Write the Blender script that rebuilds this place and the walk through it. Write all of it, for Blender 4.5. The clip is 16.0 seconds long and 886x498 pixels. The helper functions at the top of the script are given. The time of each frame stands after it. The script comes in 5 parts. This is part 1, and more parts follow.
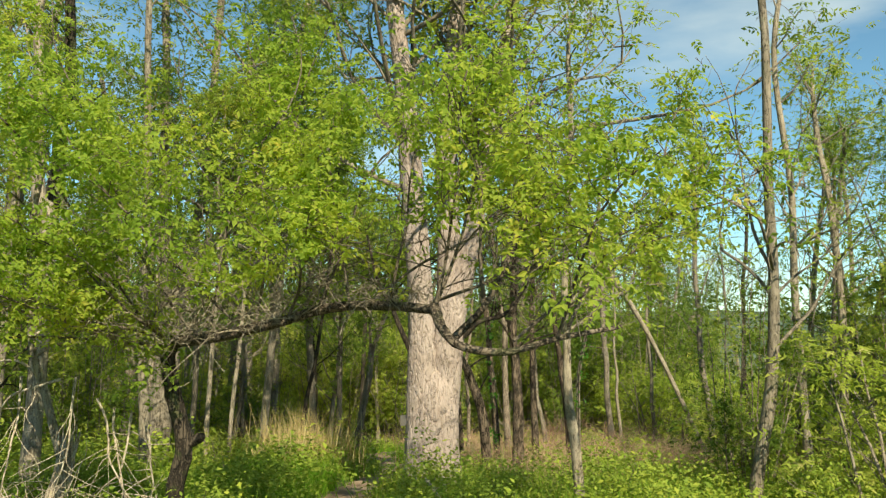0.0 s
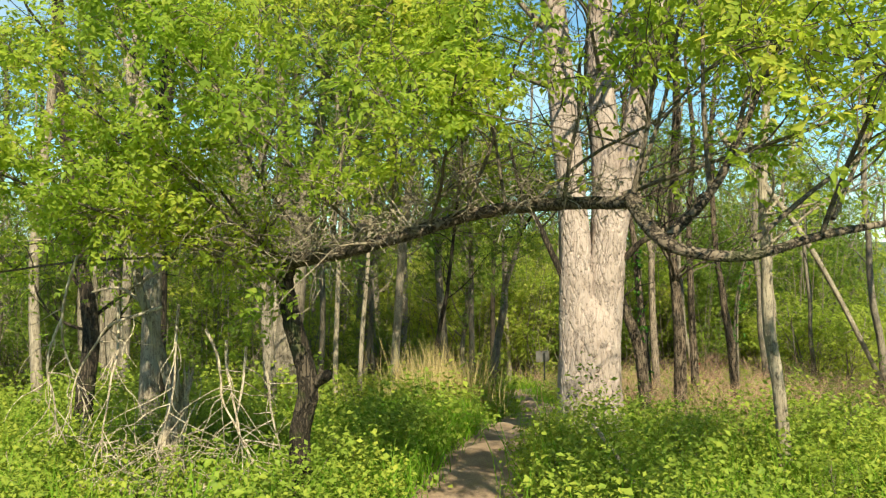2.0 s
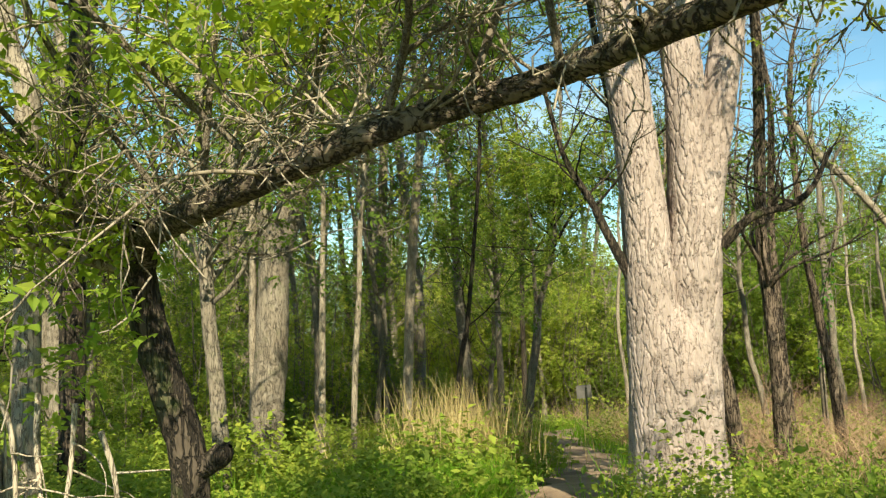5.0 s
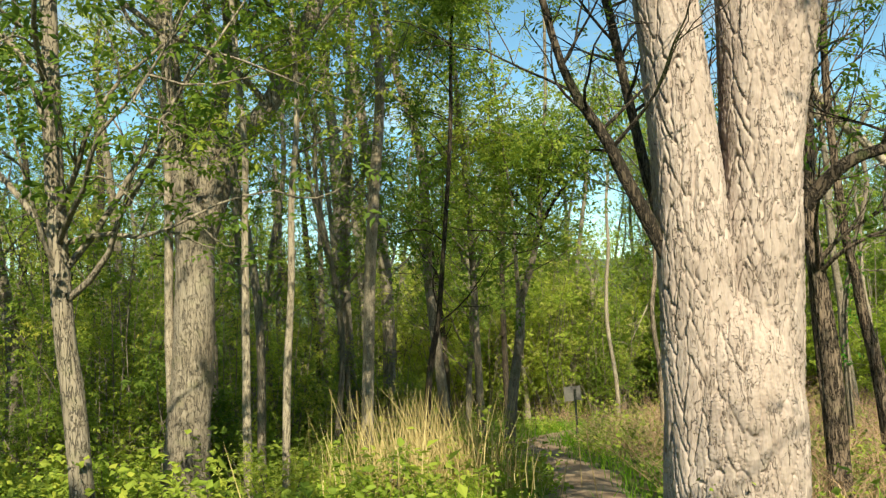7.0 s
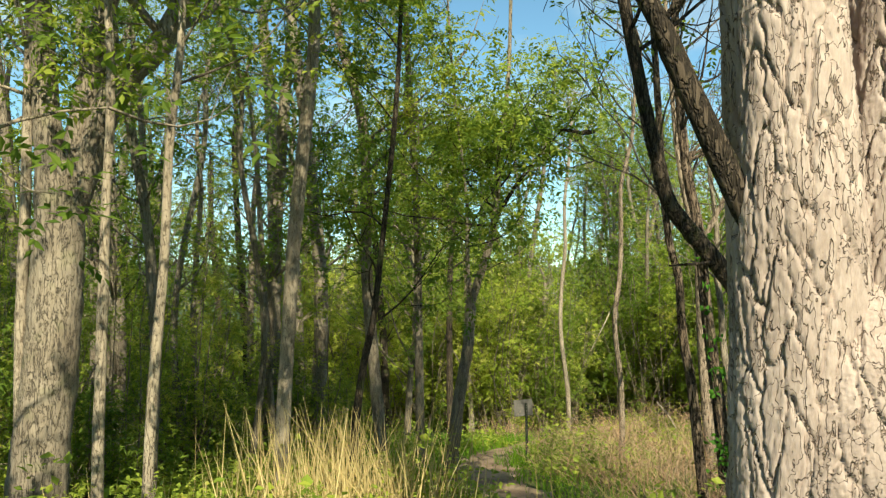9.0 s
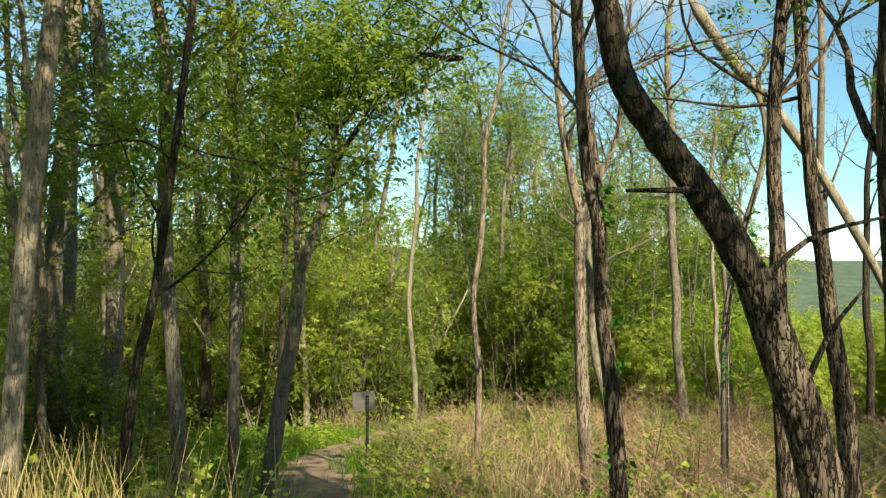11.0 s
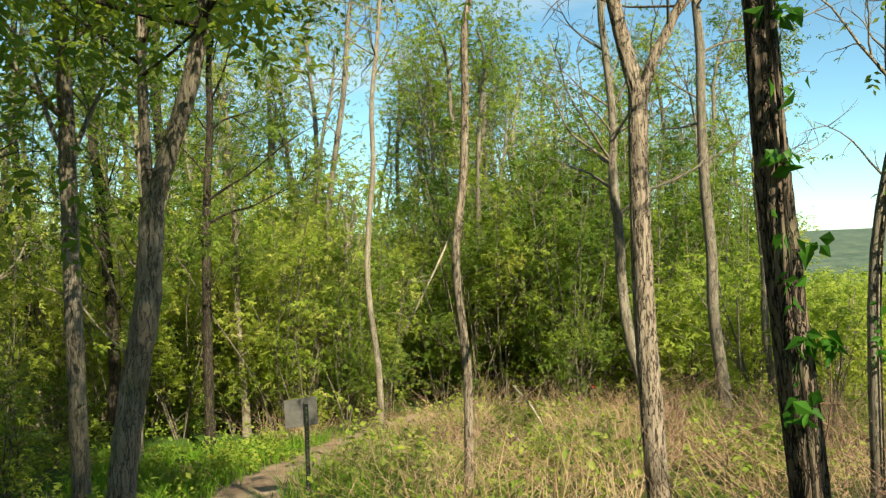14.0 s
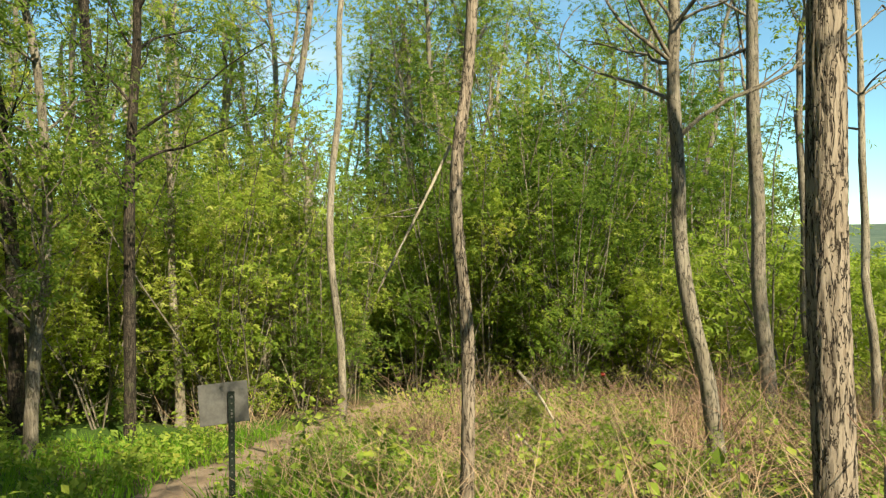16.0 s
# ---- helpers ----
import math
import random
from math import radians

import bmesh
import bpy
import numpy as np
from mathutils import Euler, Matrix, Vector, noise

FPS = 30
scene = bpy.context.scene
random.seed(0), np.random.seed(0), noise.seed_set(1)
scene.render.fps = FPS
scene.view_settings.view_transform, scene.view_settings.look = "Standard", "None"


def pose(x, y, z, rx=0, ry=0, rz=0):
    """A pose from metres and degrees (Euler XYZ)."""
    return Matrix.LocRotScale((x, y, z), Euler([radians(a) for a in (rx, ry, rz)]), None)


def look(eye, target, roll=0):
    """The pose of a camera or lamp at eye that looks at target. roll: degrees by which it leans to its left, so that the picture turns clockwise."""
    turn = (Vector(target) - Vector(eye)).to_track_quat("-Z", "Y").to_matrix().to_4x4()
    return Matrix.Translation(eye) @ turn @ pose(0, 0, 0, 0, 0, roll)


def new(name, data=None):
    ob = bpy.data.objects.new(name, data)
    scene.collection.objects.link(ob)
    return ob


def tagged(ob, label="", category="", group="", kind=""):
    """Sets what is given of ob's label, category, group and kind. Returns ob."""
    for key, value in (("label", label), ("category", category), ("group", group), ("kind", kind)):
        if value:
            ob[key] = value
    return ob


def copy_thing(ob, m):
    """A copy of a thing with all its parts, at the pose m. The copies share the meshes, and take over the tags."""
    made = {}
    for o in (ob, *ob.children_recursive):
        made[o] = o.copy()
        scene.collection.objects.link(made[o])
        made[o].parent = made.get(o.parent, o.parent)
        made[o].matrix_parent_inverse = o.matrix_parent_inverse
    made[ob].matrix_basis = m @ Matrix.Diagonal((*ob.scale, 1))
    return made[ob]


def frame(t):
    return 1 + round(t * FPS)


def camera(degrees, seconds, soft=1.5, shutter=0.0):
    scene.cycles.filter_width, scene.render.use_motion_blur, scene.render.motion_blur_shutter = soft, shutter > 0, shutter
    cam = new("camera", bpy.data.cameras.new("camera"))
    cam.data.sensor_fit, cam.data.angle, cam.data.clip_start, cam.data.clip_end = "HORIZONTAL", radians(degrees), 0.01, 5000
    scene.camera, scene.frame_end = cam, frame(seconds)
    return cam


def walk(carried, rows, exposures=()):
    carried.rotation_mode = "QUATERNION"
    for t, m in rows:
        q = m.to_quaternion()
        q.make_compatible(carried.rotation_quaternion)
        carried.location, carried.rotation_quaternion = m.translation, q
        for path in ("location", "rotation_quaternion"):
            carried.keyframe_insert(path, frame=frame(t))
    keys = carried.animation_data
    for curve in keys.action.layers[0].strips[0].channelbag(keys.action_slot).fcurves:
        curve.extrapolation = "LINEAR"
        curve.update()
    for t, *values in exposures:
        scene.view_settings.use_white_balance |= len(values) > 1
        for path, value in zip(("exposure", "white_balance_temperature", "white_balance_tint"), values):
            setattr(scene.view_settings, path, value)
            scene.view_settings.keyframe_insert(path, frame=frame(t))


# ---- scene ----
cam = camera(56.0, 16.0, soft=1.3)
PATH = [
    (0.0, pose(-0.000, 0.000, 1.550, 94.67, -0.79, -7.69)),
    (0.5, pose(-0.021, 0.452, 1.503, 94.13, -0.94, -3.65)),
    (1.0, pose(-0.078, 0.902, 1.446, 92.87, -0.91, -1.90)),
    (1.5, pose(-0.108, 1.282, 1.390, 91.65, -0.27, -0.13)),
    (2.0, pose(-0.185, 1.581, 1.340, 90.41, 0.28, 0.61)),
    (2.5, pose(-0.181, 1.954, 1.290, 90.03, 0.20, 1.47)),
    (3.0, pose(-0.166, 2.491, 1.235, 90.49, 0.73, 1.62)),
    (3.5, pose(-0.167, 3.106, 1.193, 91.15, 0.93, 1.39)),
    (3.7, pose(-0.156, 3.310, 1.160, 91.47, 1.15, 1.47)),
    (5.8, pose(-0.053, 5.418, 1.024, 93.63, 2.89, 2.35)),
    (6.0, pose(-0.034, 5.651, 1.019, 93.77, 2.97, 2.11)),
    (6.5, pose(0.013, 6.170, 1.012, 93.27, 2.85, 1.71)),
    (7.0, pose(0.008, 6.722, 1.003, 92.36, 2.94, 1.06)),
    (7.5, pose(0.019, 7.223, 0.979, 91.41, 2.65, 0.82)),
    (8.0, pose(-0.024, 7.538, 0.956, 90.43, 1.99, -0.52)),
    (8.2, pose(-0.036, 7.721, 0.943, 90.77, 1.50, -0.65)),
    (10.3, pose(0.366, 10.156, 0.847, 93.57, -0.71, -8.79)),
    (10.5, pose(0.379, 10.396, 0.831, 92.90, -1.08, -10.03)),
    (11.0, pose(0.468, 11.073, 0.742, 91.06, -0.48, -13.09)),
    (11.5, pose(0.597, 11.755, 0.707, 89.40, -0.05, -15.70)),
    (12.0, pose(0.747, 12.384, 0.654, 89.94, 0.64, -17.09)),
    (12.5, pose(0.886, 12.965, 0.610, 91.90, 0.68, -17.72)),
    (13.0, pose(1.015, 13.601, 0.513, 91.23, 1.04, -17.54)),
    (13.5, pose(1.213, 14.339, 0.398, 90.32, 1.24, -16.15)),
    (14.0, pose(1.371, 15.048, 0.305, 89.95, 1.64, -15.46)),
    (14.5, pose(1.528, 15.714, 0.194, 90.85, 1.79, -15.72)),
    (15.0, pose(1.641, 16.400, 0.127, 92.64, 1.43, -16.38)),
    (15.5, pose(1.769, 17.103, -0.018, 92.61, 0.91, -17.22)),
    (16.0, pose(1.915, 17.765, -0.180, 89.02, 0.30, -17.73)),
]
walk(cam, PATH, [(0.0, 0.86, 6650, -5), (1.0, 1.02, 6650, -5), (2.0, 1.1, 6650, -5), (16.0, 1.1, 6650, -5)])

# ---- light ----
SUN_AZ, SUN_EL = radians(169.0), radians(40.0)
to_sun = Vector((math.sin(SUN_AZ) * math.cos(SUN_EL), math.cos(SUN_AZ) * math.cos(SUN_EL), math.sin(SUN_EL)))
world = bpy.data.worlds.new("sky")
scene.world = world
world.use_nodes = True
wn, wl = world.node_tree.nodes, world.node_tree.links
sky = wn.new("ShaderNodeTexSky")
sky.sky_type, sky.sun_disc = "NISHITA", False
sky.sun_elevation, sky.sun_rotation = SUN_EL, SUN_AZ
sky.air_density, sky.dust_density, sky.ozone_density = 0.75, 0.0, 0.6
tint = wn.new("ShaderNodeMix")
tint.data_type, tint.blend_type = "RGBA", "MULTIPLY"
tint.inputs[0].default_value, tint.inputs[7].default_value = 1.0, (0.86, 1.05, 1.03, 1)
wl.new(sky.outputs[0], tint.inputs[6])
cloud_at = wn.new("ShaderNodeMapping")
cloud_at.inputs["Scale"].default_value = (1.0, 1.0, 3.2)
wl.new(wn.new("ShaderNodeTexCoord").outputs["Generated"], cloud_at.inputs["Vector"])
cloud = wn.new("ShaderNodeTexNoise")
cloud.inputs["Scale"].default_value, cloud.inputs["Detail"].default_value = 2.6, 7.0
wl.new(cloud_at.outputs[0], cloud.inputs["Vector"])
veil = wn.new("ShaderNodeMapRange")
veil.inputs[1].default_value, veil.inputs[2].default_value, veil.inputs[4].default_value = 0.50, 0.72, 0.75
wl.new(cloud.outputs["Fac"], veil.inputs[0])
clouded = wn.new("ShaderNodeMix")
clouded.data_type = "RGBA"
clouded.inputs[7].default_value = (5.3, 5.6, 5.9, 1)
wl.new(veil.outputs[0], clouded.inputs[0])
wl.new(tint.outputs[2], clouded.inputs[6])
wl.new(clouded.outputs[2], wn["Background"].inputs[0])
wn["Background"].inputs[1].default_value = 0.085
sun_lamp = bpy.data.lights.new("sun", "SUN")
sun_lamp.energy, sun_lamp.angle, sun_lamp.color = 5.0, radians(0.55), (1.0, 0.87, 0.66)
sun = new("sun", sun_lamp)
sun.matrix_world = look((0, 0, 60), Vector((0, 0, 60)) - to_sun)

# ---- materials ----


def material(name, rough=0.8):
    m = bpy.data.materials.new(name)
    m.use_nodes = True
    b = m.node_tree.nodes["Principled BSDF"]
    b.inputs["Roughness"].default_value = rough
    b.inputs["Specular IOR Level"].default_value = 0.25
    return m, m.node_tree.nodes, m.node_tree.links, b


def ramp(nodes, links, source, stops):
    r = nodes.new("ShaderNodeValToRGB")
    while len(r.color_ramp.elements) < len(stops):
        r.color_ramp.elements.new(0.5)
    for e, (at, col) in zip(r.color_ramp.elements, stops):
        e.position, e.color = at, (*col, 1)
    links.new(source, r.inputs[0])
    return r.outputs[0]


def noise_tex(nodes, links, coord, scale, detail=4.0, rough=0.55):
    n = nodes.new("ShaderNodeTexNoise")
    n.inputs["Scale"].default_value, n.inputs["Detail"].default_value, n.inputs["Roughness"].default_value = scale, detail, rough
    links.new(coord, n.inputs["Vector"])
    return n.outputs["Fac"]


def mix(nodes, links, kind, fac, a, b):
    m = nodes.new("ShaderNodeMix")
    m.data_type, m.blend_type = "RGBA", kind
    if isinstance(fac, float):
        m.inputs[0].default_value = fac
    else:
        links.new(fac, m.inputs[0])
    for sock, v in ((m.inputs[6], a), (m.inputs[7], b)):
        if isinstance(v, tuple):
            sock.default_value = (*v, 1)
        else:
            links.new(v, sock)
    return m.outputs[2]


def bark(name, dark, mid, light, stretch=0.18, scale=34.0, depth=0.012, moss=0.0, cell=18.0, crack=0.10):
    """Furrowed bark: long upright plates parted by cracks, with grain, lichen patches and stains."""
    m, n, l, b = material(name, 0.9)
    tc = n.new("ShaderNodeTexCoord")
    warp = n.new("ShaderNodeTexNoise")
    warp.inputs["Scale"].default_value, warp.inputs["Detail"].default_value = 7.0, 7.0
    l.new(tc.outputs["Object"], warp.inputs["Vector"])
    off = n.new("ShaderNodeVectorMath")
    off.operation = "MULTIPLY_ADD"
    l.new(warp.outputs["Color"], off.inputs[0])
    off.inputs[1].default_value = (0.035, 0.035, 0.12)
    l.new(tc.outputs["Object"], off.inputs[2])
    mp = n.new("ShaderNodeMapping")
    mp.inputs["Scale"].default_value = (1, 1, stretch)
    l.new(off.outputs[0], mp.inputs["Vector"])
    grain = noise_tex(n, l, mp.outputs[0], scale * 2.2, 6.0, 0.7)
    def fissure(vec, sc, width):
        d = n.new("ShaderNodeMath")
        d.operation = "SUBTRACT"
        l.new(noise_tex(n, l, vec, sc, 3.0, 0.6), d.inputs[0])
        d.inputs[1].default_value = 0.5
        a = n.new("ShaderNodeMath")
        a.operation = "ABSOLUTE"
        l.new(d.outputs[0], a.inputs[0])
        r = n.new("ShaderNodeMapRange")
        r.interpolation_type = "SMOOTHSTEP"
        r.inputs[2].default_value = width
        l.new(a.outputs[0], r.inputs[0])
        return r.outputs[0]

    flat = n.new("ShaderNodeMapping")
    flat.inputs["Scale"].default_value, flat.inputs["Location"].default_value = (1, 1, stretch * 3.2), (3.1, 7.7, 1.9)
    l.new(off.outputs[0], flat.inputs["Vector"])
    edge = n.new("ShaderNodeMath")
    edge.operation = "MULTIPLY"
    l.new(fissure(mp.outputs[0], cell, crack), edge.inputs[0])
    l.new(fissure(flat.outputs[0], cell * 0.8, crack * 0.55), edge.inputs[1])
    patch = noise_tex(n, l, tc.outputs["Object"], 2.3, 5.0, 0.6)
    col = ramp(n, l, grain, [(0.30, mid), (0.68, light)])
    pm = ramp(n, l, patch, [(0.35, (0.66, 0.63, 0.60)), (0.62, (1.0, 1.0, 1.0))])
    col = mix(n, l, "MULTIPLY", 0.8, col, pm)
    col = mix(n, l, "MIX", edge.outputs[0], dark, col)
    if moss:
        mo = ramp(n, l, noise_tex(n, l, tc.outputs["Object"], 3.7, 6.0), [(0.56, (0, 0, 0)), (0.66, (moss, moss, moss))])
        col = mix(n, l, "MIX", mo, col, (0.09, 0.12, 0.03))
    l.new(col, b.inputs["Base Color"])
    hsum = n.new("ShaderNodeMath")
    hsum.operation = "MULTIPLY_ADD"
    l.new(grain, hsum.inputs[0])
    hsum.inputs[1].default_value = 0.35
    l.new(edge.outputs[0], hsum.inputs[2])
    bump = n.new("ShaderNodeBump")
    bump.inputs["Strength"].default_value, bump.inputs["Distance"].default_value = 1.0, depth
    l.new(hsum.outputs[0], bump.inputs["Height"])
    l.new(bump.outputs[0], b.inputs["Normal"])
    return m


def leafy(name, stops, through_light=0.52, rough=0.5, by_plant=False):
    """Leaves that differ one by one and let light through."""
    m, n, l, b = material(name, rough)
    b.inputs["Specular IOR Level"].default_value = 0.1
    g = n.new("ShaderNodeNewGeometry")
    tc = n.new("ShaderNodeTexCoord")
    rnd = n.new("ShaderNodeMath")
    rnd.operation = "MULTIPLY_ADD"
    l.new(noise_tex(n, l, tc.outputs["Object"], 0.9, 3.0), rnd.inputs[0])
    rnd.inputs[1].default_value = 1.1
    add = n.new("ShaderNodeMath")
    add.operation = "MULTIPLY_ADD"
    l.new(g.outputs["Random Per Island"], add.inputs[0])
    add.inputs[1].default_value, add.inputs[2].default_value = 0.34, -0.22
    l.new(add.outputs[0], rnd.inputs[2])
    info = n.new("ShaderNodeObjectInfo")
    plant = n.new("ShaderNodeMath")
    plant.operation = "MULTIPLY_ADD"
    l.new(info.outputs["Random"], plant.inputs[0])
    plant.inputs[1].default_value = 0.5 if by_plant else 0.0
    l.new(rnd.outputs[0], plant.inputs[2])
    shift = n.new("ShaderNodeMath")
    shift.operation = "SUBTRACT"
    l.new(plant.outputs[0], shift.inputs[0])
    shift.inputs[1].default_value = 0.25 if by_plant else 0.0
    col = ramp(n, l, shift.outputs[0], stops)
    l.new(col, b.inputs["Base Color"])
    t = n.new("ShaderNodeBsdfTranslucent")
    hs = n.new("ShaderNodeHueSaturation")
    hs.inputs["Saturation"].default_value, hs.inputs["Value"].default_value = 1.05, 1.6
    l.new(col, hs.inputs["Color"])
    l.new(hs.outputs[0], t.inputs["Color"])
    mx = n.new("ShaderNodeMixShader")
    mx.inputs[0].default_value = through_light
    l.new(b.outputs[0], mx.inputs[1])
    l.new(t.outputs[0], mx.inputs[2])
    l.new(mx.outputs[0], n["Material Output"].inputs["Surface"])
    return m


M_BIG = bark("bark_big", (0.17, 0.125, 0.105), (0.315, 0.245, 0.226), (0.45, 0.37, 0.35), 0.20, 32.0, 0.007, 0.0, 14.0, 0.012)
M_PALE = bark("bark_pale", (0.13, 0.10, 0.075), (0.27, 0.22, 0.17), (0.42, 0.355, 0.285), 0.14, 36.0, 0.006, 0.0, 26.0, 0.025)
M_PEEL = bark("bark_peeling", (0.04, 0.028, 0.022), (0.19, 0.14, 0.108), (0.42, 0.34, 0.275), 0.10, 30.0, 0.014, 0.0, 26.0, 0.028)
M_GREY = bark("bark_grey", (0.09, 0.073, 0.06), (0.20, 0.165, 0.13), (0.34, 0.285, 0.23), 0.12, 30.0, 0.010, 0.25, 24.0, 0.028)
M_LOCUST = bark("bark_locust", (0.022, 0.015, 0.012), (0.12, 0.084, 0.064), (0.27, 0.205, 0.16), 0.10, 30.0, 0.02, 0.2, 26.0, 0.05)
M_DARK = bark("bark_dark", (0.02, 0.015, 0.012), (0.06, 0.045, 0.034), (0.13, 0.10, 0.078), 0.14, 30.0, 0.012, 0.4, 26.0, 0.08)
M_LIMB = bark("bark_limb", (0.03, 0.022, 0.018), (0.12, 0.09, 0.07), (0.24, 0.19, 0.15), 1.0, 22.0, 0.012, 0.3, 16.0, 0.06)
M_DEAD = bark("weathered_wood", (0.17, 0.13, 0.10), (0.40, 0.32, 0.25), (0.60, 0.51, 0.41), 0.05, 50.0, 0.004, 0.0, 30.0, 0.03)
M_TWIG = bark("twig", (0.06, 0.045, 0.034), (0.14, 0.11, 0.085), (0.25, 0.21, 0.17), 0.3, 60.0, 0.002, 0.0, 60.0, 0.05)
M_LEAF_SUN = leafy("leaf_young", [(0.0, (0.10, 0.16, 0.025)), (0.38, (0.235, 0.32, 0.05)), (0.70, (0.37, 0.41, 0.07)), (0.86, (0.54, 0.47, 0.10)), (1.0, (0.68, 0.54, 0.20))], 0.6)
M_LEAF = leafy("leaf_green", [(0.0, (0.06, 0.105, 0.022)), (0.5, (0.165, 0.23, 0.04)), (0.8, (0.33, 0.36, 0.06)), (1.0, (0.48, 0.41, 0.11))], by_plant=True)
M_LEAF_PALE = leafy("leaf_pale", [(0.0, (0.12, 0.19, 0.03)), (0.5, (0.30, 0.36, 0.055)), (0.8, (0.41, 0.42, 0.10)), (1.0, (0.52, 0.47, 0.20))], by_plant=True)
M_WEED = leafy("weed", [(0.0, (0.08, 0.13, 0.025)), (0.45, (0.215, 0.28, 0.045)), (0.8, (0.34, 0.36, 0.06)), (1.0, (0.42, 0.39, 0.07))], 0.35)
M_IVY = leafy("vine_leaf", [(0.0, (0.03, 0.10, 0.012)), (1.0, (0.09, 0.21, 0.025))], 0.35, 0.35)
M_DRY = leafy("dry_stalk", [(0.0, (0.16, 0.088, 0.056)), (0.5, (0.38, 0.245, 0.16)), (1.0, (0.62, 0.48, 0.33))], 0.15, 0.7)
M_STRAW = leafy("straw", [(0.0, (0.22, 0.15, 0.07)), (0.5, (0.42, 0.32, 0.15)), (1.0, (0.62, 0.52, 0.28))], 0.2, 0.7)
M_GRASS = leafy("grass_blade", [(0.0, (0.06, 0.14, 0.012)), (0.5, (0.13, 0.25, 0.02)), (1.0, (0.28, 0.36, 0.05))], 0.35)


def earth():
    m, n, l, b = material("woodland_floor", 0.95)
    tc = n.new("ShaderNodeTexCoord")
    a = noise_tex(n, l, tc.outputs["Object"], 0.35, 6.0)
    f = noise_tex(n, l, tc.outputs["Object"], 14.0, 8.0, 0.7)
    green = ramp(n, l, f, [(0.3, (0.02, 0.04, 0.008)), (0.55, (0.06, 0.11, 0.015)), (0.75, (0.13, 0.15, 0.03))])
    litter = ramp(n, l, f, [(0.3, (0.045, 0.03, 0.018)), (0.55, (0.14, 0.10, 0.055)), (0.75, (0.28, 0.20, 0.11))])
    k = ramp(n, l, a, [(0.42, (0, 0, 0)), (0.58, (1, 1, 1))])
    near = mix(n, l, "MIX", k, green, litter)
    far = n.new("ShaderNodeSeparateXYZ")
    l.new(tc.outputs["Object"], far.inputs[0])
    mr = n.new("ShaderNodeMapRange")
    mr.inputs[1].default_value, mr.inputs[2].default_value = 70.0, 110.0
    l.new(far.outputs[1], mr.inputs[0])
    # far tree cover, mottled; distance haze is put into its bluish green
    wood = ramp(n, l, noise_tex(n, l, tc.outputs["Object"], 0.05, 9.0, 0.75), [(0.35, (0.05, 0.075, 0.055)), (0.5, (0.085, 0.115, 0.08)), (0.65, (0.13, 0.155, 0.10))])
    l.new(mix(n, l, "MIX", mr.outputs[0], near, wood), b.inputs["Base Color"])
    bump = n.new("ShaderNodeBump")
    bump.inputs["Distance"].default_value = 0.03
    l.new(f, bump.inputs["Height"])
    l.new(bump.outputs[0], b.inputs["Normal"])
    return m


def dirt():
    m, n, l, b = material("trodden_earth", 0.95)
    tc = n.new("ShaderNodeTexCoord")
    a = noise_tex(n, l, tc.outputs["Object"], 1.7, 5.0)
    f = noise_tex(n, l, tc.outputs["Object"], 45.0, 6.0, 0.7)
    c1 = ramp(n, l, a, [(0.3, (0.25, 0.168, 0.120)), (0.7, (0.47, 0.345, 0.255))])
    c2 = ramp(n, l, f, [(0.3, (0.55, 0.5, 0.45)), (0.65, (1, 1, 1))])
    l.new(mix(n, l, "MULTIPLY", 0.75, c1, c2), b.inputs["Base Color"])
    bump = n.new("ShaderNodeBump")
    bump.inputs["Distance"].default_value = 0.015
    l.new(f, bump.inputs["Height"])
    l.new(bump.outputs[0], b.inputs["Normal"])
    return m


def plain(name, col, rough, metal=0.0, wear=0.25):
    m, n, l, b = material(name, rough)
    tc = n.new("ShaderNodeTexCoord")
    f = noise_tex(n, l, tc.outputs["Object"], 18.0, 6.0, 0.65)
    lo = tuple(c * (1 - wear) for c in col)
    hi = tuple(min(1, c * (1 + wear)) for c in col)
    l.new(ramp(n, l, f, [(0.35, lo), (0.65, hi)]), b.inputs["Base Color"])
    b.inputs["Metallic"].default_value = metal
    return m


M_EARTH, M_DIRT = earth(), dirt()
M_PLATE = plain("grey_sheet_metal", (0.13, 0.12, 0.115), 0.55, 0.3, 0.2)
M_POST = plain("dark_green_steel", (0.025, 0.032, 0.025), 0.5, 0.4, 0.4)
M_RED = plain("red_cloth", (0.28, 0.035, 0.025), 0.8)

# ---- geometry helpers ----
rng = np.random.default_rng(7)
GROUND_Y = [-60, 0, 3.3, 5.4, 7.7, 10.2, 13, 15.7, 17.8, 24, 30, 45, 80, 200, 500, 3000]
GROUND_Z = [4.5, 0, -0.39, -0.53, -0.62, -0.74, -1.0, -1.4, -1.75, -2.4, -3.2, -4.6, -7, -14, -26, -30]
TRAIL_Y = [-8, 0, 3, 6, 8.5, 10.4, 12.3, 14, 16.5, 18, 19.5, 21.5, 23.5, 25.5, 27.2, 29.2, 31.5, 34]
TRAIL_X = [0.1, 0, -0.1, -0.15, -0.1, 0.15, 0.6, 0.95, 1.4, 1.55, 1.45, 1.25, 1.3, 1.75, 2.4, 3.2, 4.4, 6.2]


